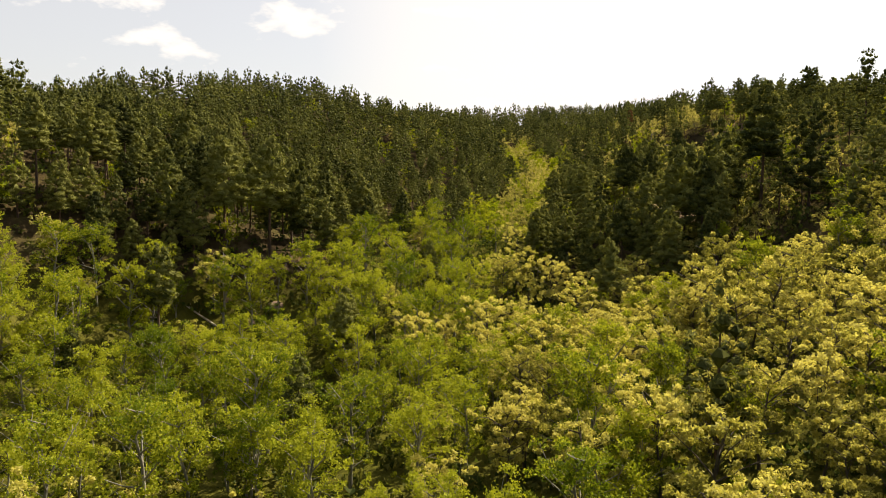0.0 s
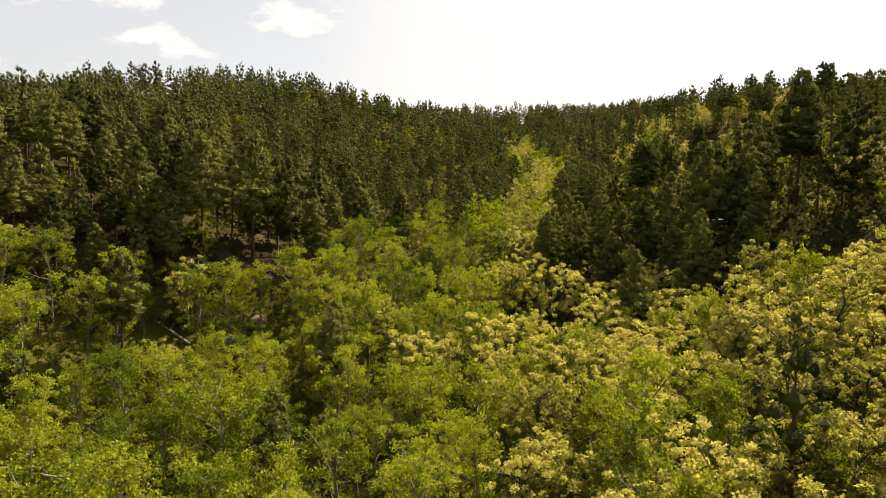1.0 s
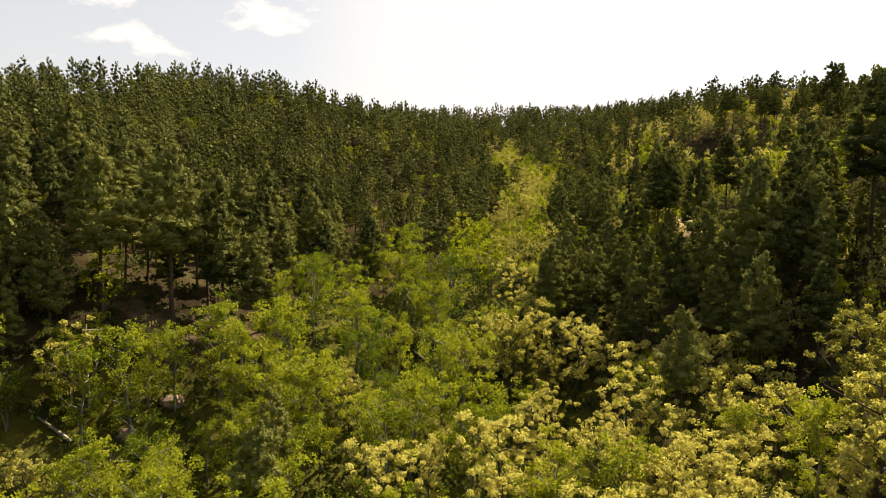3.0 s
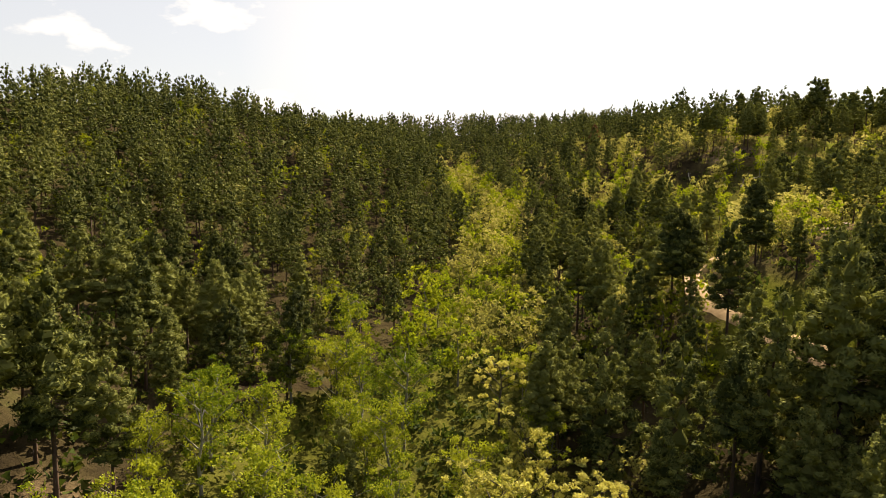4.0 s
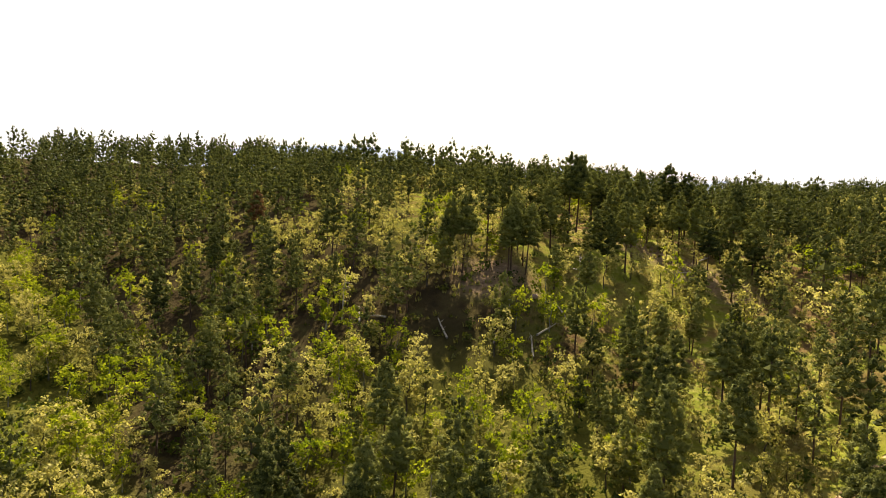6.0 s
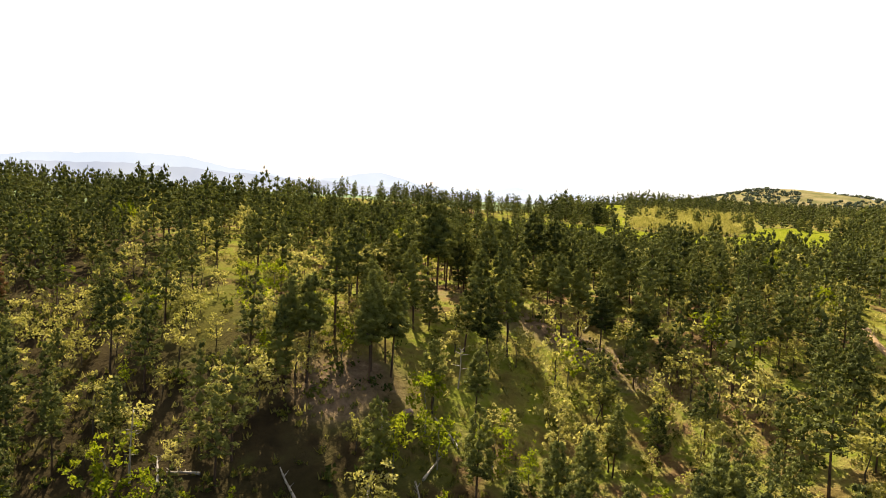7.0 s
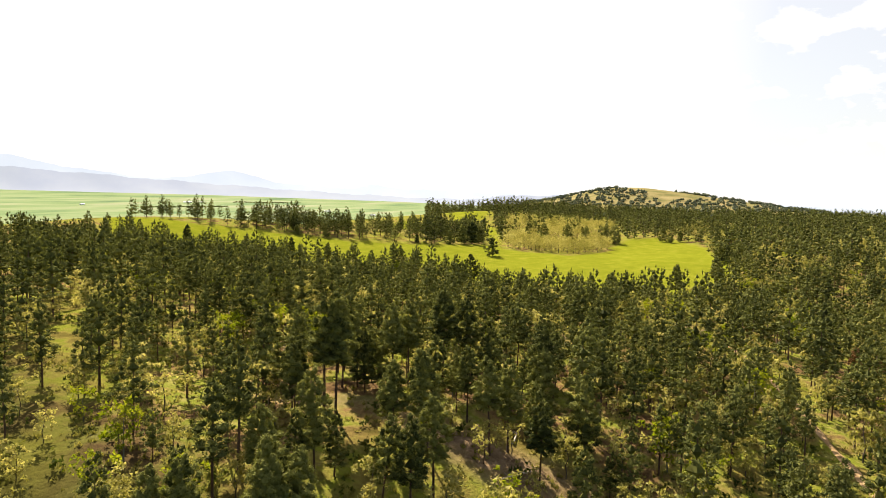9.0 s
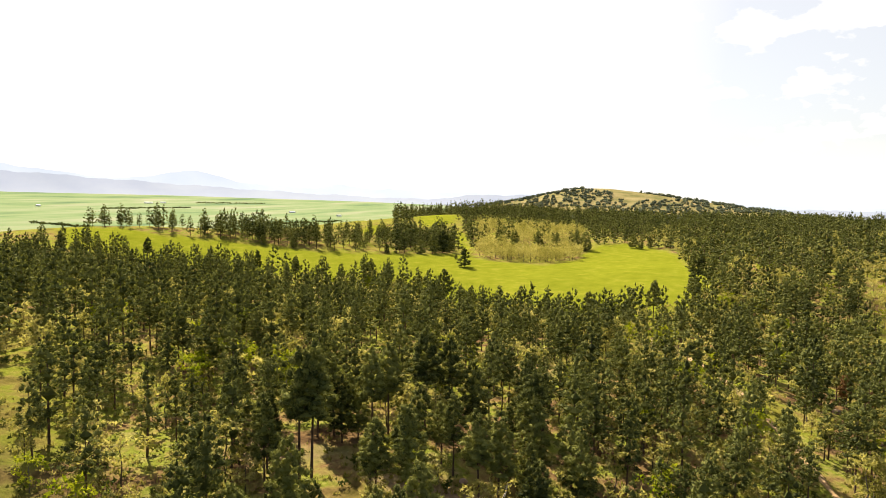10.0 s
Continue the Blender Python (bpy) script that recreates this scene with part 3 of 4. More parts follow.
def broadleaf(seed, h=8.0, spread=0.30, limbs=7, twigs=5, leaves=26, size=0.26, low=0.28, clump=0.55, upright=0.6, stems=1, limb_wood=True, sides=6):
    """A broadleaved tree: forked stems, limbs and loose clumps of leaves. Returns wood and leaves."""
    rng = np.random.default_rng(seed)
    wood, ends = [], []
    for s in range(stems):
        a0 = 2 * np.pi * (s / stems) + rng.uniform(0, 1)
        off = 0.0 if stems == 1 else 0.10 * h
        k = np.linspace(0, 1, 6)[:, None]
        bend = np.array([np.cos(a0), np.sin(a0), 0]) * off
        axis = bend * (0.15 + k ** 0.8) + np.array([0, 0, h * (0.93 - 0.12 * s)]) * k + rng.normal(0, 0.035 * h, (6, 3)) * k * [1, 1, 0.2]
        rad = (0.016 * h / stems ** 0.4) * (1 - k[:, 0]) ** 0.8 + 0.02
        wood.append(tube(np.vstack([axis[:1] - [0, 0, 0.7], axis]), np.concatenate([[rad[0] * 1.3], rad]), sides))
        n = max(3, limbs // stems)
        for i in range(n):
            f = low + (0.98 - low) * (i + rng.uniform(0.1, 0.9)) / n
            p = np.array([np.interp(f, k[:, 0], axis[:, q]) for q in range(3)])
            az = i * 2.4 + rng.normal(0, 0.4) + a0
            reach = h * spread * (0.55 + 0.75 * math.sin(math.pi * min(1.0, (f - low) / (1.04 - low) * 0.82 + 0.18))) * rng.uniform(0.65, 1.15)
            q = p + np.array([math.cos(az) * reach, math.sin(az) * reach, reach * upright * rng.uniform(0.4, 1.4)])
            m = 0.5 * (p + q) + rng.normal(0, 0.08 * reach, 3)
            if limb_wood:
                wood.append(tube([p, m, q], [0.055 * h / 8, 0.035 * h / 8, 0.012], 4))
            for j in range(twigs):
                g = rng.uniform(0.35, 1.05)
                e = p + (q - p) * g + rng.normal(0, 0.20 * reach + 0.18, 3)
                ends.append(e)
                if limb_wood and j < 2:
                    wood.append(tube([p + (q - p) * g * 0.8, e], [0.02, 0.008], 3))
        ends.append(axis[-1])
    ends = np.array(ends)
    c = np.repeat(ends, leaves, 0)
    d = unit(rng.normal(size=c.shape)) * (rng.uniform(0, 1, (len(c), 1)) ** 0.45) * clump * rng.uniform(0.6, 1.35, (len(ends), 1)).repeat(leaves, 0)
    c = c + d * [1, 1, 0.75]
    way = unit(rng.normal(size=c.shape) + 0.5 * unit(d))
    return weld(wood[:1]), blades(c, way, size * 1.3, size, rng), weld(wood[1:]) if limb_wood else None


def shrub(seed, r=1.2, leaves=70, size=0.34):
    rng = np.random.default_rng(seed)
    ends = rng.normal(0, 0.5, (7, 3)) * [r, r, 0.3 * r] + [0, 0, 0.65 * r]
    c = ends[rng.integers(0, 7, leaves)] + rng.normal(0, 0.32 * r, (leaves, 3)) * [1, 1, 0.8]
    c[:, 2] = np.maximum(c[:, 2], 0.05)
    return blades(c, unit(rng.normal(size=c.shape) + [0, 0, 0.4]), size * 1.3, size, rng)


def scatter(variants, spots, rng):
    """Joins copies of meshes into one: spots are rows of x, y, z, scale. Returns corners and faces."""
    vs, fs, n = [], [], 0
    for k, (x, y, z, s) in enumerate(spots):
        v, f = variants[int(rng.integers(len(variants)))]
        a = rng.uniform(0, 2 * np.pi)
        c, d = math.cos(a) * s, math.sin(a) * s
        w = np.empty_like(v)
        w[:, 0], w[:, 1], w[:, 2] = v[:, 0] * c - v[:, 1] * d + x, v[:, 0] * d + v[:, 1] * c + y, v[:, 2] * s * 1.0 + z
        vs.append(w)
        fs.append(f + n)
        n += len(v)
    return np.concatenate(vs), np.concatenate(fs)


def grid_spots(x0, x1, y0, y1, cell, rng):
    xs, ys = np.meshgrid(np.arange(x0, x1, cell), np.arange(y0, y1, cell), indexing="ij")
    return (xs + rng.uniform(-0.46, 0.46, xs.shape) * cell).ravel(), (ys + rng.uniform(-0.46, 0.46, ys.shape) * cell).ravel()


dice = np.random.default_rng(11)
SEEN_TREES = [(-38.7, 97, 14), (-42, 80, 9), (39, 122, 23), (34, 125, 21), (45, 121, 22), (28, 128, 19), (23, 132, 18), (49, 127, 23), (54, 123, 22), (60, 118, 21), (18, 137, 15), (-29, 121, 20), (-24, 124, 18), (-36, 118, 19), (-43, 114, 17), (43, 159, 12), (38, 133, 15), (44, 131, 17), (50, 135, 16), (84, 192.5, 12), (90, 195.5, 12), (97, 199, 12), (38.7, 155, 15), (40, 153, 14), (42.2, 147, 15), (46, 168.5, 7), (43.5, 170, 7), (-29, 130, 12), (-34, 127, 13), (-25.5, 133, 11)]      # single trees that stand out: x, y, height
ROW_TREES = [(156, 293, 12.5), (158, 291, 13.5), (156.5, 288.5, 12.5), (159, 287, 11.5), (158.5, 284, 13.5), (157.5, 276, 12.5), (158.5, 270, 11.5), (152, 263, 12.5), (149.5, 254, 11.5), (147.5, 247, 12.5), (142, 298, 13.5), (99, 275.5, 12.5), (101, 276.5, 11.5), (102.5, 274, 12.5), (109.5, 269, 12.5), (111.5, 270.5, 13.5), (113.5, 268.5, 12.5), (115, 271, 11.5), (132, 265, 12.5), (130, 268, 11.5), (98, 256, 11.5), (76, 222, 11.5), (52, 238, 12.5)]      # on the brow of the slope: x, y, height
EDGE_TREES = [(308, 311, 15), (304, 292, 14), (322, 266, 14.5), (347, 255, 13), (307, 330, 13), (320, 347, 15), (330, 402, 13), (340, 393, 13), (342, 385, 14), (329, 448, 13), (325, 473, 13), (293, 297, 12), (293, 282, 12), (309, 319, 12), (307, 273, 10), (299, 558, 14), (309, 531, 13), (310, 498, 12), (333, 429, 12), (277, 350, 14)]      # along the meadow
STANDING = SEEN_TREES + ROW_TREES + EDGE_TREES

# pines: the woods on the slopes
px, py = grid_spots(-215, 420, 40, 540, 5.3, dice)

road_off, _ = off_line(px, py, ROAD)
thick = woods(px, py)
share = 0.84 - 0.30 * smooth(px, 45, 110) + 0.06 * smooth(px, 190, 240)
share = share - 0.12 * bell(px, py, 135, 322, 36, 42) + 0.28 * bell(px, py, 178, 250, 24, 20)
share = share * np.where(waves(px, py, 13, 3.0) > 0.30, 1.0, 0.55)
share = share * (1 - 0.95 * smooth(thick, 0.35, 0.9)) * (road_off > np.where(px > 105, 2.6, 4.5)) * (meadow(px, py) < 0.15)
share = share * (1 - 0.95 * bell(px, py, 40, 144, 5, 5)) * (1 - 0.6 * bell(px, py, 66, 246, 26, 42)) * (1 - 0.5 * bell(px, py, -12, 185, 12, 8)) * (1 - 0.8 * bell(px, py, -52, 99, 4, 5)) * (1 - 0.75 * bell(px, py, 66, 178, 12, 15))
share = share * (1 - 0.95 * bell(px, py, 97, 264, 7, 8)) * (1 - 0.95 * bell(px, py, 107, 258, 6, 9)) * (1 - 0.9 * bell(px, py, 128, 255, 12, 5, -30)) * (1 - 0.45 * bell(px, py, 162, 222, 14, 8))
share = share * np.where(off_line(px, py, [(154, 292), (154, 274), (148, 262), (146, 252), (150, 236), (150, 228)])[0] < 4.6, 0.1, 1) * np.where(off_line(px, py, [(135, 262), (140, 250), (147, 240)])[0] < 3.5, 0.2, 1)
for cx, cy, sx, sy, turn in ((134, 330, 14, 7, 45), (158, 350, 16, 6, 0), (107, 312, 5, 9, 0), (104, 291, 5, 5, 0), (250, 245, 12, 4, 30)):
    share = share * (1 - 0.5 * bell(px, py, cx, cy, sx, sy, turn))
share = share * (1 - 0.5 * bell(px, py, 64, 150, 15, 20)) * (1 - 0.5 * bell(px, py, 44, 138, 10, 10))
_, view_a = polar(px, py)
share = share * np.where((px > 120) & (view_a < 12), 0.85, 1.0)
for x, y, _ in STANDING:
    share = share * (np.hypot(px - x, py - y) > 2.6)
keep = dice.uniform(size=px.shape) < share
keep &= (px > -0.62 * py - 18) & ((px < 0.62 * py + 24) | (py > 196)) & ~((px < 60) & (py > 490)) & ~((px < -60) & (py > 390)) & ~((px < -110) & (py > 315))
px, py = px[keep], py[keep]
core = np.minimum(off_line(px, py, [(30, 118), (32, 150), (60, 215), (150, 270)])[0], 0.8 * off_line(px, py, [(-50, 82), (-34, 112), (-20, 150)])[0])
order = np.argsort(core)
px, py, core = px[order], py[order], core[order]
pine_h = dice.triangular(6.5, 12.2, 17.0, len(px)) * (1 + 0.15 * bell(px, py, 150, 395, 30, 34)) * (1 + 0.10 * smooth(px, 85, 130))


def part(name, mesh, parent, label=""):
    ob = new(name, mesh)
    ob.parent = parent
    return tagged(ob, label) if label else ob


def tree_model(name, wood, crown, limbs, wood_mat, leaf_mat, label, category, group):
    """One tree: an empty at its foot that holds the trunk with its branches, and the crown of leaves."""
    root = new(name)
    root.empty_display_size = 0.5
    stem = part("trunk", mesh_from("trunk", *wood, wood_mat, True), root)
    tagged(part("branchwork", mesh_from("branchwork", *limbs, wood_mat, True), stem), kind="stuff")
    part("crown", mesh_from("crown", *crown, leaf_mat), root)
    return tagged(root, label, category, group)


def plant(model, x, y, size, rng, sink=0.0):
    a = rng.uniform(0, 360)
    m = pose(x * UNIT, y * UNIT, (float(land(x, y)) - sink) * UNIT, rng.normal(0, 1.2), rng.normal(0, 1.2), a) @ Matrix.Diagonal((size, size, size, 1))
    return m


def grow(models, spots, rng):
    """Plants the models at rows of x, y, scale; the first use of a model is the model itself."""
    used = set()
    for x, y, s in spots:
        k = int(rng.integers(len(models)))
        m = plant(models[k], x, y, s, rng)
        if k in used:
            ob = copy_thing(models[k], m)
            ob.scale = (s, s, s)
        else:
            models[k].matrix_basis = m
            used.add(k)


pine_models = []
for k in range(7):
    tall = (14.0, 16.5, 13.0, 15.5, 17.0, 14.5, 12.5)[k]
    pine_models.append((tall, pine(k + 1, tall, base=(0.37, 0.46, 0.25, 0.41, 0.49, 0.32, 0.18)[k], girth=(0.17, 0.15, 0.195, 0.165, 0.15, 0.185, 0.205)[k])))
PINE_NEAR = 300
models = [tree_model("pine_tree", w, c, b, PINE_BARK, PINE_NEEDLES, ("tall dark green pine with a bare reddish lower trunk", "slender pine with tufted olive needles on the slope", "broad low-branched pine with dense olive needles")[(k in (1, 3, 4)) + 2 * (k in (2, 6))], "tree", "pines") for k, (_, (w, c, b)) in enumerate(pine_models)]
spots = [(x, y, h / 15.0) for x, y, h in SEEN_TREES] + [(x, y, h / 14.0) for x, y, h in ROW_TREES + EDGE_TREES] + [(px[i], py[i], pine_h[i] / 15.0) for i in range(PINE_NEAR - len(STANDING))]
grow(models, spots, dice)

rest = np.arange(PINE_NEAR - len(STANDING), len(px))
near_rest = rest[core[rest] < 85]
far_rest = rest[core[rest] >= 85]
sparse = [pine(k + 30, 15.0, 48, 19, 0.42, 0.50, base=(0.34, 0.42, 0.24, 0.38, 0.30)[k], girth=(0.17, 0.15, 0.19, 0.16, 0.175)[k], boughs=0, sides=4, clump=0.80, cut=0) for k in range(5)]
thin = [pine(k + 40, 15.0, 28, 7, 0.62, 0.60, base=(0.28, 0.20, 0.34, 0.24)[k], girth=(0.18, 0.20, 0.165, 0.19)[k], boughs=0, sides=3, clump=1.05, cut=0) for k in range(4)]


def forest(name, variants, spots, wood_mat, leaf_mat, label, seed):
    """Woods too many to count: trunks and crowns, each joined."""
    root = new(name)
    tagged(root, label, "forest", kind="stuff")
    if variants[0][0] is not None:
        part("trunks", mesh_from("trunks", *scatter([v[0] for v in variants], spots, np.random.default_rng(seed)), wood_mat), root)
    part("crowns", mesh_from("crowns", *scatter([v[1] for v in variants], spots, np.random.default_rng(seed)), leaf_mat), root)
    return root


def rows_of(ix, scale):
    return np.stack([px[ix], py[ix], land(px[ix], py[ix]), pine_h[ix] / 15.0 * scale], 1)


forest("pine_forest", sparse, rows_of(near_rest, 1.0), PINE_BARK, PINE_MASS, "dense pine forest covering the hillsides", 5)
forest("pine_forest_beyond", thin, rows_of(far_rest, 1.0), PINE_BARK, PINE_MASS, "pine forest on the farther ridges", 6)

tiny = [pine(k + 50, 14.0, 11, 3, 1.1, 0.6, base=0.06, girth=0.20, boughs=0, sides=3, clump=1.7, cut=0) for k in range(4)]

# the woods go on beside and behind the flight
ox, oy = grid_spots(-190, 250, -60, 260, 8.5, dice)
side = (ox > 0.62 * np.maximum(oy, 0) + 42) & (oy < 190) & (ox < 230) | (ox < -0.62 * np.maximum(oy, 0) - 36) & (oy < 200)
ok = side & (dice.uniform(size=ox.shape) < 0.8) & (off_line(ox, oy, ROAD)[0] > 6)
forest("pine_forest_aside", tiny, np.stack([ox[ok], oy[ok], land(ox[ok], oy[ok]), dice.uniform(0.6, 1.1, ok.sum())], 1), PINE_BARK, PINE_MASS, "pine forest on the slopes beside the gully", 20)

# far woods beyond the meadow
fx, fy = grid_spots(150, 1150, 20, 900, 9.6, dice)
fd, fa = polar(fx, fy)
clear = meadow(fx, fy)
grove = np.maximum(bell(fx, fy, 490, 368, 46, 28, -20), 1.0 * ((fa > 62.5) & (fa < 67.6) & (fd > 590) & (fd < 760)))
out_box = (fx > 420) | (fy > 560)
fshare = np.where(fa < 62, 0.0, 0.8) * (clear < 0.1) * out_box * (fa > 20) * (fa < 115) * (grove < 0.3) * np.where(waves(fx, fy, 40, 2.0) > 0.33, 1, 0.35) * np.where((fa > 68.5) & (fa < 77.5) & (fd < 760), 0.1, 1)
fk = dice.uniform(size=fx.shape) < fshare
forest("far_pine_forest", tiny, np.stack([fx[fk], fy[fk], land(fx[fk], fy[fk]), dice.triangular(0.75, 1.15, 1.6, fk.sum())], 1), PINE_BARK, PINE_MASS, "far dark pine woods round the meadow", 7)

wx, wy = grid_spots(280, 620, 380, 700, 6.6, dice)
wd, wa = polar(wx, wy)
behind = np.interp(wa, [38, 41, 45, 51, 54, 58, 63, 66.5], [482, 477, 453, 431, 421, 412, 416, 434])
wk = (wa > 39.6) & (wa < 66.6) & (wd > behind) & (wd < behind + np.interp(wa, [40, 50, 58, 66], [26, 36, 70, 110])) & (meadow(wx, wy) < 0.05) & (dice.uniform(size=wx.shape) < 0.62)
broad = [pine(k + 60, 15.0, 34, 9, 0.6, 0.6, base=(0.12, 0.2, 0.16)[k], girth=(0.21, 0.19, 0.23)[k], boughs=0, sides=3, clump=1.05, cut=0) for k in range(3)]
forest("meadow_pine_row", broad, np.stack([wx[wk], wy[wk], land(wx[wk], wy[wk]), dice.triangular(0.5, 0.85, 1.1, wk.sum())], 1), PINE_BARK, PINE_MASS, "dark row of tall pines along the back of the meadow", 18)

# woods on the far hills
hx, hy = grid_spots(1000, 2300, -150, 1500, 17.0, dice)
hk = (dice.uniform(size=hx.shape) < 0.85) & (waves(hx, hy, 60, 1.0) + 0.35 * waves(hx, hy, 21, 2.0) - 0.22 * bell(hx, hy, 1690, 590, 110, 90) + 0.25 * bell(hx, hy, 1780, 850, 200, 120) > 0.50)
dots = [lumps(np.random.default_rng(k + 70).normal(0, 3.2, (5, 3)) * [1, 1, 0.1] + [0, 0, 2.6], np.full((5, 3), 2.9), 0, np.random.default_rng(k + 74)) for k in range(4)]
# Needles lightened and blued: the hill's distance haze sits in their colour.
HAZED_NEEDLES = foliage("hazed_hill_needles", (0.065, 0.08, 0.052), (0.11, 0.13, 0.08), (0.17, 0.18, 0.10), 0.25, False)
forest("hill_woods", [(None, d) for d in dots], np.stack([hx[hk], hy[hk], land(hx[hk], hy[hk]), dice.uniform(0.7, 1.2, hk.sum())], 1), PINE_BARK, HAZED_NEEDLES, "scattered dark woods on the distant hill", 8)

# ---- broadleaved trees of the gully ----
bx, by = grid_spots(-64, 75, 8, 360, 4.3, dice)
bshare = (0.62 + 0.22 * (bx > 5) * (by < 100)) * woods(bx, by) * (off_line(bx, by, ROAD)[0] > 4)
bk = dice.uniform(size=bx.shape) < bshare
bx, by = bx[bk], by[bk]
oakish = np.clip(smooth(bx, -6, 22) * 1.0 - 0.5 * smooth(by, 120, 200), 0.12, 0.9)
is_oak = dice.uniform(size=bx.shape) < oakish
by_core = np.argsort(np.hypot(bx, by - 90))
aspen_models = [tree_model("aspen_tree", *broadleaf(100 + k, (8.5, 10.0, 7.5, 9.2, 6.5)[k], (0.20, 0.18, 0.24, 0.20, 0.26)[k], 13, 6, 46, 0.145, 0.2, 0.52, 0.95, (1, 1, 2, 1, 2)[k]), ASPEN_BARK, ASPEN_LEAF, ("slim aspen with pale bark and bright spring leaves", "many-stemmed young aspen with yellow-green leaves")[k in (2, 4)], "tree", "aspens in the gully") for k in range(5)]
oak_models = [tree_model("oak_tree", *broadleaf(120 + k, (7.5, 8.8, 6.5, 8.0, 6.0)[k], (0.30, 0.27, 0.36, 0.32, 0.38)[k], 11, 6, 52, 0.165, 0.3, 0.38, 0.75, (1, 1, 2, 1, 2)[k]), OAK_BARK, OAK_LEAF, ("oak with dark crooked limbs and golden-green new leaves", "low spreading oak in yellowish spring leaf")[k in (2, 4)], "tree", "oaks in the gully") for k in range(5)]
oak_ix = [i for i in by_core if is_oak[i]]
asp_ix = [i for i in by_core if not is_oak[i]]
grow(aspen_models, [(bx[i], by[i], dice.uniform(0.75, 1.35)) for i in asp_ix[:200]], dice)
grow(oak_models, [(bx[i], by[i], dice.uniform(0.75, 1.3)) for i in oak_ix[:200]], dice)
light_b = [broadleaf(140 + k, 7.0, 0.3, 9, 4, 17, 0.31, 0.25, 0.62, 0.8, 1, False, 4) for k in range(4)]

light_c = [broadleaf(150 + k, 7.0, 0.3, 8, 4, 11, 0.38, 0.25, 0.72, 0.8, 1, False, 3) for k in range(4)]


def spots3(ix, a, b):
    return np.stack([bx[ix], by[ix], land(bx[ix], by[ix]), dice.uniform(a, b, len(ix))], 1)


if len(asp_ix) > 200:
    forest("aspen_thicket", light_b, spots3(np.array(asp_ix[200:]), 0.6, 1.2), ASPEN_BARK, ASPEN_MASS, "bright green aspen thicket up the gully", 9)
if len(oak_ix) > 200:
    forest("oak_thicket", light_b, spots3(np.array(oak_ix[200:]), 0.6, 1.1), OAK_BARK, OAK_MASS, "golden-green oak thicket", 10)

# oak scrub under the pines, and the grove in the meadow
ux, uy = grid_spots(-90, 400, 95, 430, 6.6, dice)
us = 0.24 + 0.12 * (1 - smooth(ux, 80, 120)) + 0.46 * smooth(waves(ux, uy, 15, 4.0), 0.45, 0.75) + 0.6 * bell(ux, uy, 80, 250, 32, 40) - 0.5 * bell(ux, uy, 103, 266, 10, 12) - 0.5 * bell(ux, uy, 150, 262, 8, 26)
for cx, cy, sx, sy in ((135, 243, 16, 8), (162, 221, 16, 9), (192, 240, 16, 9), (316, 372, 8, 8), (298, 352, 8, 8), (206, 375, 12, 10), (330, 437, 10, 10), (284, 327, 7, 7), (160, 322, 10, 8), (353, 233, 16, 10), (115, 232, 26, 14), (62, 150, 14, 14)):
    us = us + 0.6 * bell(ux, uy, cx, cy, sx, sy)
us = us * (meadow(ux, uy) < 0.1) * (off_line(ux, uy, ROAD)[0] > np.where(ux > 105, 2.0, 2.9)) * (woods(ux, uy) < 0.7) * np.where(ux < 20, 0.75, 1)
uk = dice.uniform(size=ux.shape) < us
scrub = np.stack([ux[uk], uy[uk], land(ux[uk], uy[uk]) - 0.4, dice.uniform(0.45, 1.05, uk.sum()) * (1 + 0.3 * smooth(ux[uk], 100, 150))], 1)
greener = dice.uniform(size=len(scrub)) < np.where(scrub[:, 0] < 20, 0.8, np.where(scrub[:, 0] < 70, 0.55, 0.2))
close = (scrub[:, 0] < 130) & (scrub[:, 1] < 300)
forest("oak_scrub_beyond", light_c, scrub[~greener & ~close], OAK_BARK, OAK_MASS, "golden oak scrub dotted through the farther pines", 19)
forest("oak_scrub", light_b, scrub[~greener & close], OAK_BARK, OAK_MASS, "yellow-green oak scrub scattered under the pines", 12)
forest("aspen_scrub", light_c, scrub[greener], ASPEN_BARK, ASPEN_MASS, "bright green young aspens under the pines", 15)
vx, vy = grid_spots(425, 780, 300, 560, 5.4, dice)
vd, va = polar(vx, vy)
vk = (bell(vx, vy, 492, 366, 36, 18, -20) + 0.35 * (waves(vx, vy, 9, 1.0) - 0.5) > 0.42) | ((dice.uniform(size=vx.shape) < 0.12 + 0.5 * (waves(vx, vy, 16, 2.0) > 0.5)) & (va > 68.6) & (va < 76.8) & (vd > 430) & (vd < 750))
vk &= meadow(vx, vy) < 0.2
forest("meadow_grove", light_c, np.stack([vx[vk], vy[vk], land(vx[vk], vy[vk]) - 0.5, dice.uniform(0.7, 1.25, vk.sum())], 1), OAK_BARK, OAK_MASS, "golden oak grove standing in the green meadow", 13)

rx, ry = grid_spots(400, 820, 40, 330, 11.0, dice)
rk = (dice.uniform(size=rx.shape) < 0.12 + 0.35 * (waves(rx, ry, 27, 1.0) > 0.55)) & (meadow(rx, ry) < 0.1) & (polar(rx, ry)[1] < 110)
forest("oak_scrub_far", light_c, np.stack([rx[rk], ry[rk], land(rx[rk], ry[rk]) - 0.4, dice.uniform(0.9, 1.5, rk.sum())], 1), OAK_BARK, OAK_MASS, "yellow-green oaks among the far pines", 21)

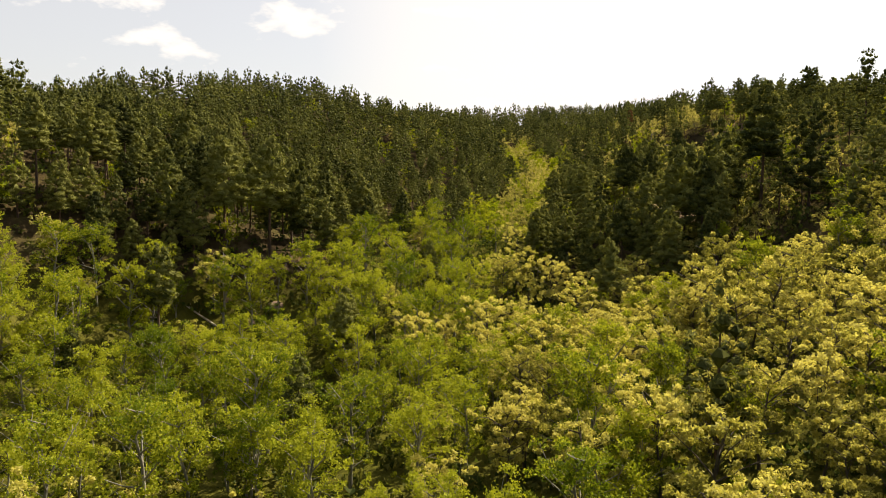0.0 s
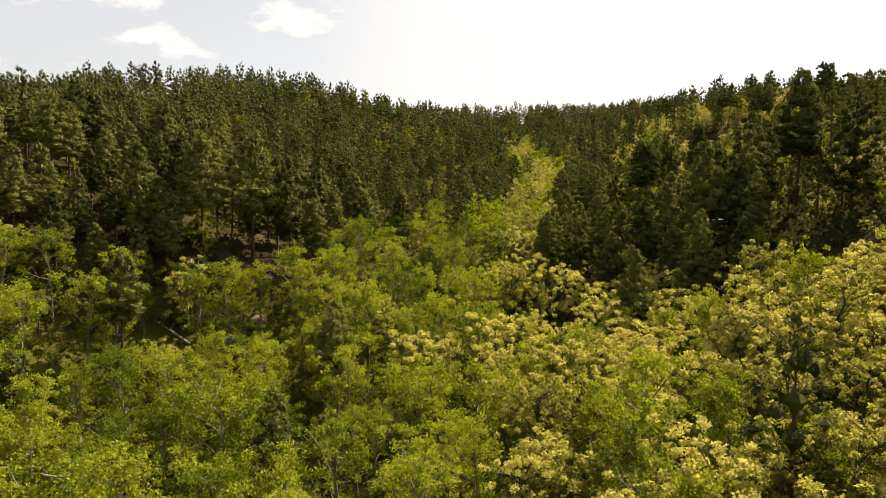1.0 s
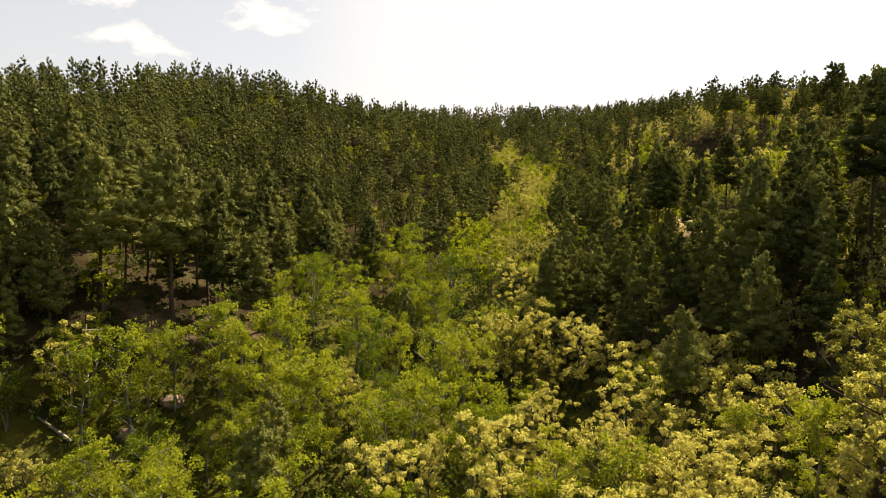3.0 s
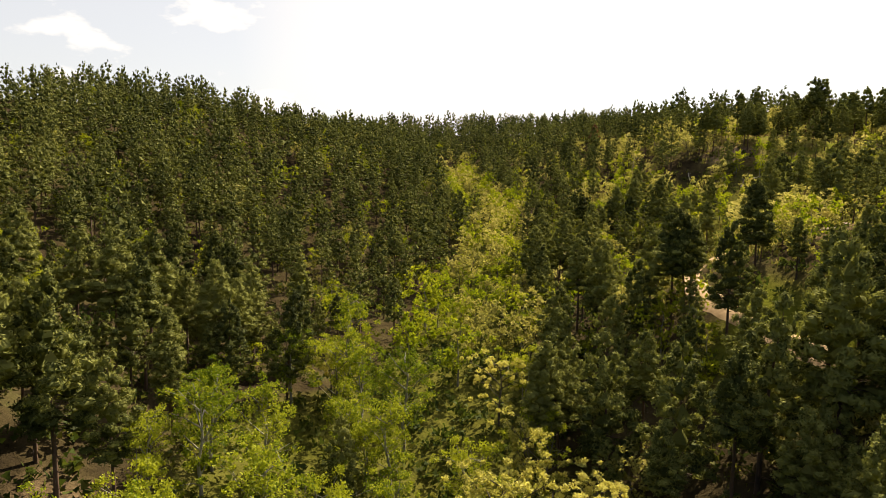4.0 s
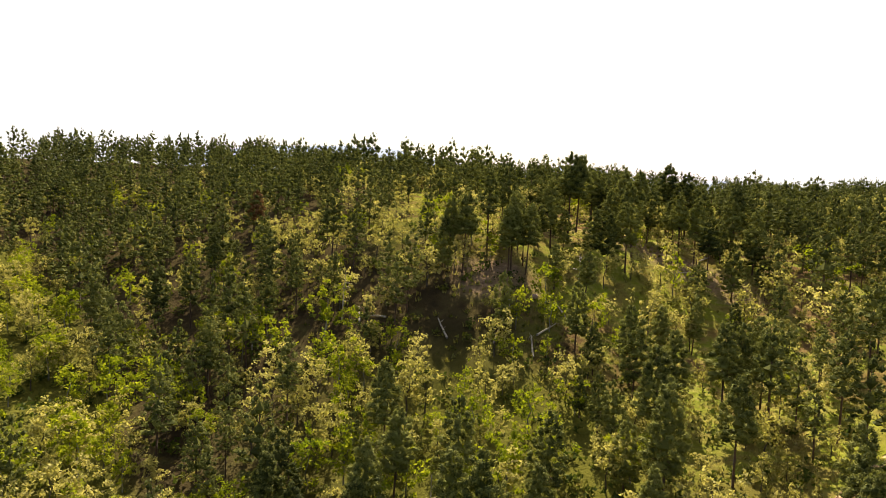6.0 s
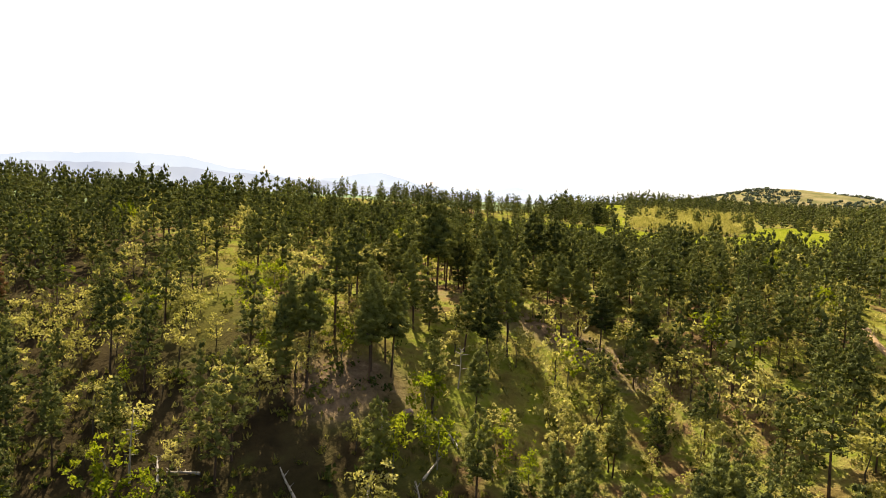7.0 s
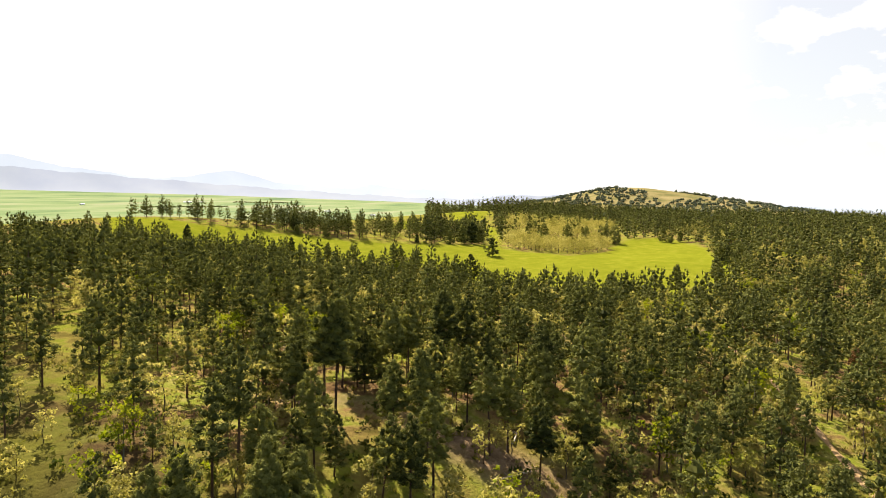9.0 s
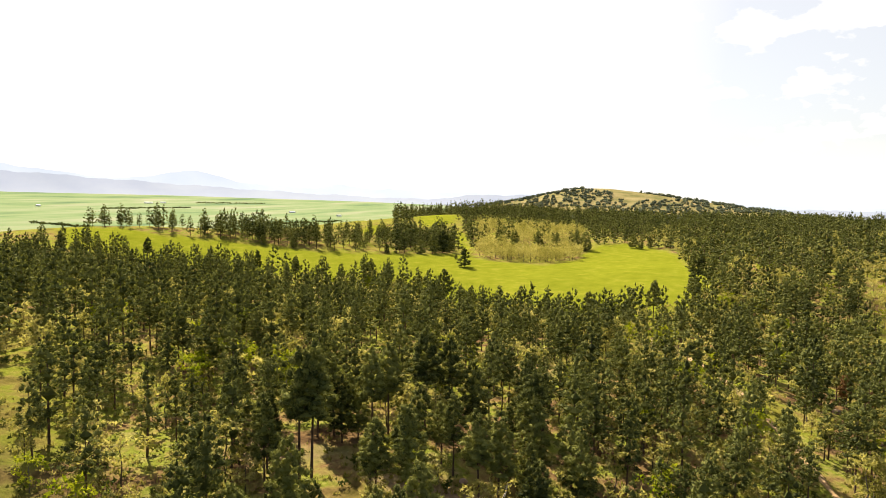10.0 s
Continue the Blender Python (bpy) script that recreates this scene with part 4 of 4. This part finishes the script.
# undergrowth
sx, sy = grid_spots(-90, 300, 25, 360, 3.7, dice)
qx, qy = grid_spots(-65, 70, 25, 175, 3.0, dice)
sx, sy = np.concatenate([sx, qx]), np.concatenate([sy, qy])
ss = (0.17 + 0.6 * bell(sx, sy, -18, 186, 24, 18) + 0.6 * bell(sx, sy, -46, 92, 18, 20) + 0.5 * bell(sx, sy, 60, 118, 16, 16) + 0.30 * (1 - smooth(sx, 70, 120)) + 0.75 * woods(sx, sy) + 0.35 * smooth(waves(sx, sy, 11, 6.0), 0.5, 0.8)) * (meadow(sx, sy) < 0.2) * (off_line(sx, sy, ROAD)[0] > 3) * np.where(sx > 200, 0.6, 1)
sk = dice.uniform(size=sx.shape) < ss
low = [shrub(k + 80, 1.25, 30, 0.48) for k in range(6)]
forest("undergrowth", [(None, d) for d in low], np.stack([sx[sk], sy[sk], land(sx[sk], sy[sk]) - 0.1, dice.uniform(0.4, 1.25, sk.sum())], 1), PINE_BARK, SHRUB_LEAF, "low leafy undergrowth and bushes on the forest floor", 14)


# dry grass between the pines
TUFT_GRASS = foliage("dry_grass", (0.10, 0.11, 0.02), (0.23, 0.21, 0.05), (0.36, 0.31, 0.11), 0.4, False, 0.05)


def tuft(seed, r=0.55, leaves=9):
    rng = np.random.default_rng(seed)
    c = rng.normal(0, 0.35 * r, (leaves, 3)) * [1, 1, 0] + [0, 0, 0.15]
    return blades(c, unit(rng.normal(0, 0.45, (leaves, 3)) + [0, 0, 1.0]), 0.75, 0.22, rng)


tx, ty = grid_spots(72, 215, 205, 345, 1.75, dice)
qx, qy = grid_spots(32, 112, 95, 215, 1.3, dice)
side = off_line(qx, qy, ROAD)[0] < 13
tx, ty = np.concatenate([tx, qx[side]]), np.concatenate([ty, qy[side]])
tk = (dice.uniform(size=tx.shape) < 0.2 + 0.7 * smooth(waves(tx, ty, 8, 1.5), 0.4, 0.7)) & (off_line(tx, ty, ROAD)[0] > 1.5)
forest("grass_tufts", [(None, tuft(k + 300)) for k in range(6)], np.stack([tx[tk], ty[tk], land(tx[tk], ty[tk]) - 0.05, dice.uniform(0.6, 1.5, tk.sum())], 1), PINE_BARK, TUFT_GRASS, "tufts of yellowish dry grass between the pines", 17)


# ---- dead wood, stones, far farm ----
def dead_tree(h, seed):
    """A bare grey snag with broken limbs."""
    rng = np.random.default_rng(seed)
    root = new("dead_tree")
    k = np.linspace(0, 1, 6)
    axis = np.stack([0.25 * np.sin(2 * k + seed), 0.2 * np.sin(3 * k), h * k], 1)
    part("trunk", mesh_from("trunk", *tube(np.vstack([axis[:1] - [0, 0, 0.6], axis]), 0.016 * h * np.concatenate([[1.3], 1.1 - 0.85 * k]), 7), DEAD_WOOD, True), root)
    for i in range(9):
        z = h * rng.uniform(0.35, 0.97)
        a, ln = i * 2.4, rng.uniform(0.5, 1.7)
        p = np.array([np.interp(z, axis[:, 2], axis[:, 0]), np.interp(z, axis[:, 2], axis[:, 1]), z])
        q = p + [math.cos(a) * ln, math.sin(a) * ln, ln * rng.uniform(-0.2, 0.5)]
        part("limb", mesh_from("limb", *tube([p, 0.5 * (p + q) + rng.normal(0, 0.08, 3), q], [0.06, 0.04, 0.012], 4), DEAD_WOOD, True), root)
    return tagged(root, "bare silver-grey dead pine standing among the living", "dead tree", "dead trees")


def fallen_log(ln, seed):
    """A fallen trunk with stubs of branches, lying along x."""
    rng = np.random.default_rng(seed)
    root = new("fallen_log")
    k = np.linspace(0, 1, 6)
    axis = np.stack([ln * (k - 0.5), 0.12 * np.sin(3 * k + seed), 0.16 + 0.05 * np.sin(5 * k)], 1)
    part("trunk", mesh_from("trunk", *tube(axis, 0.20 - 0.13 * k, 7), DEAD_WOOD, True), root)
    for i in range(5):
        f = rng.uniform(0.3, 0.95)
        p = np.array([ln * (f - 0.5), 0, 0.2])
        q = p + [rng.uniform(0, 0.6), rng.choice([-1, 1]) * rng.uniform(0.3, 0.9), rng.uniform(0.1, 0.7)]
        part("branch_stub", mesh_from("branch_stub", *tube([p, q], [0.05, 0.015], 4), DEAD_WOOD, True), root)
    return tagged(root, "weathered pale fallen trunk lying on the slope", "log", "fallen logs")


def boulder(r, seed):
    rng = np.random.default_rng(seed)
    bm = bmesh.new()
    bmesh.ops.create_icosphere(bm, subdivisions=2, radius=r * UNIT)
    for v in bm.verts:
        n = noise.noise(v.co * (1.1 / (r * UNIT)) + Vector((seed, 0, 0)))
        v.co *= 1 + 0.35 * n
        v.co.z *= 0.65
    me = bpy.data.meshes.new("boulder")
    bm.to_mesh(me)
    bm.free()
    me.materials.append(ROCK)
    return tagged(new("boulder", me), "reddish-brown weathered boulder half sunk in soil", "rock", "boulders")


def lay(ob, x, y, turn, lean=0.0, lift=0.0):
    """Sets a thing on the ground, tilted with the slope along its turn."""
    c, s = math.cos(radians(turn)), math.sin(radians(turn))
    rise = math.degrees(math.atan(float(land(x + c, y + s) - land(x - c, y - s)) / 2.0))
    ob.matrix_basis = pose(x * UNIT, y * UNIT, (float(land(x, y)) + lift) * UNIT, 0, -rise if lean else 0, turn)


for k, (x, y, h) in enumerate([(79, 276, 8.5), (101, 258, 7), (-33, 108, 9), (150, 300, 8), (62, 224, 9), (-48, 92, 8), (121, 262, 6.5)]):
    lay(dead_tree(h, 200 + k), x, y, 40 * k)
for k, (x, y, ln, turn) in enumerate([(81.5, 275, 5.5, 60), (83, 272, 4, 120), (90, 262, 6, 70), (97, 256, 7, 40), (100, 251, 6, 55), (106, 254, 7, 20), (112, 257, 6, 75), (-30, 104, 5, 15), (-36, 106, 6, 160), (-41, 103, 5, 30), (73, 176, 6, 20), (76, 182, 5, 100), (66, 170, 6, 60), (160, 262, 5, 10), (150, 258, 6, 150)]):
    lay(fallen_log(ln, 230 + k), x, y, turn, 1.0)
for k, (x, y, r) in enumerate([(-29, 107, 1.0), (-33, 110, 0.8), (-26, 111, 1.2), (-44, 106, 0.9), (70, 179, 1.0), (74, 172, 0.8), (67, 183, 0.7), (110, 262, 0.8), (158, 268, 0.7), (236, 214, 1.1), (231, 211, 0.8)]):
    lay(boulder(r, 260 + k), x, y, 50 * k, 0, 0.1)

rust = tree_model("dead_pine", *pine(77, 12.0), PINE_BARK, RUST_NEEDLES, "dying pine with rust-red needles on the slope", "tree", "")
rust.matrix_basis = plant(rust, 86, 336, 1.0, dice)
for k, (x, y) in enumerate([(232, 208), (241, 212)]):
    ob = copy_thing(rust, plant(rust, x, y, 0.7, dice))
    ob.scale = (0.7, 0.7, 0.7)


def bearing_spot(bearing, d):
    a = radians(bearing - 0.9)
    return VIEW[0] + d * math.sin(a), VIEW[1] + d * math.cos(a)


# single trees in the meadow
lone = [tree_model("meadow_tree", *pine(90 + k, 9.0, 50, 24, 0.5, 0.5, base=0.08, girth=0.30, boughs=10, clump=1.5), PINE_BARK, PINE_NEEDLES, "dark round-crowned pine standing alone in the meadow", "tree", "meadow trees") for k in range(2)]
grow(lone, [(*bearing_spot(b_, d_), s_) for b_, d_, s_ in ((67.7, 379, 1.15), (67.0, 406, 0.35), (85.2, 357, 1.1), (85.8, 355, 0.9), (86.6, 350, 1.2), (80.7, 551, 1.3), (81.3, 545, 0.9), (82.0, 552, 1.0), (64.2, 420, 1.0), (54.2, 420, 0.8), (51.9, 427, 0.7), (77.1, 530, 1.6), (76.4, 540, 1.4), (65.1, 427, 1.3), (65.9, 433, 1.6), (66.5, 444, 1.3), (73.4, 520, 1.6), (74.9, 540, 1.3), (61.5, 414, 0.6), (71.6, 530, 1.5), (70.4, 560, 1.4))], dice)

WHITE_PAINT = plain_material("white_sheds", [(0.3, (0.62, 0.62, 0.6)), (0.7, (0.78, 0.78, 0.76))], 0.1)
SHED_ROOF = plain_material("grey_shed_roof", [(0.3, (0.40, 0.42, 0.45)), (0.7, (0.55, 0.57, 0.6))], 0.1, 0, 0.5)


def shed(ln, wd, h):
    """A long farm building: walls with gables and a pitched roof."""
    root = new("farm_building")
    x, y = ln / 2, wd / 2
    v = [(-x, -y, -2), (x, -y, -2), (x, y, -2), (-x, y, -2), (-x, -y, h), (x, -y, h), (x, y, h), (-x, y, h), (-x, 0, 1.5 * h), (x, 0, 1.5 * h)]
    part("wall", mesh_from("wall", v, [(0, 1, 5), (0, 5, 4), (1, 2, 6), (1, 6, 5), (2, 3, 7), (2, 7, 6), (3, 0, 4), (3, 4, 7), (4, 8, 7), (5, 6, 9)], WHITE_PAINT), root)
    o = 0.6
    w = [(-x - o, -y - o, h - 0.3), (x + o, -y - o, h - 0.3), (x + o, 0, 1.5 * h + 0.3), (-x - o, 0, 1.5 * h + 0.3), (x + o, y + o, h - 0.3), (-x - o, y + o, h - 0.3)]
    part("roof", mesh_from("roof", w, [(0, 1, 2), (0, 2, 3), (3, 2, 4), (3, 4, 5)], SHED_ROOF), root)
    return tagged(root, "long low white farm building out on the plain", "building", "farm buildings")


for k, (b_, d_, ln) in enumerate([(43.6, 3300, 60), (44.6, 3330, 35), (54.0, 2900, 40), (57.6, 2750, 30), (59.8, 2500, 26), (61.2, 2450, 22), (36.5, 3000, 26)]):
    x, y = bearing_spot(b_, d_)
    ob = shed(0.6 * ln, 9, 4)
    ob.matrix_basis = pose(x * UNIT, y * UNIT, float(land(x, y)) * UNIT, 0, 0, -40 + 7 * k)

# rows of dark trees added in place of cloud shadows on the plain
row = []
for b0, b1, d0, d1, n in ((36, 42, 2300, 2050, 60), (30, 38.5, 1750, 1600, 70), (40.5, 46.5, 2900, 3050, 60), (52, 58, 2300, 2500, 40), (47, 52, 3400, 3500, 40)):
    for i in range(n):
        f = i / n + dice.uniform(-0.01, 0.01)
        x, y = bearing_spot(b0 + (b1 - b0) * f, d0 + (d1 - d0) * f + dice.normal(0, 12))
        row.append((x, y, float(land(x, y)), dice.uniform(0.6, 1.2)))
forest("cloud_shadow_rows", [(None, d) for d in dots], np.array(row), PINE_BARK, PINE_MASS, "dark tree rows standing in for cloud shadows on the plain", 16)
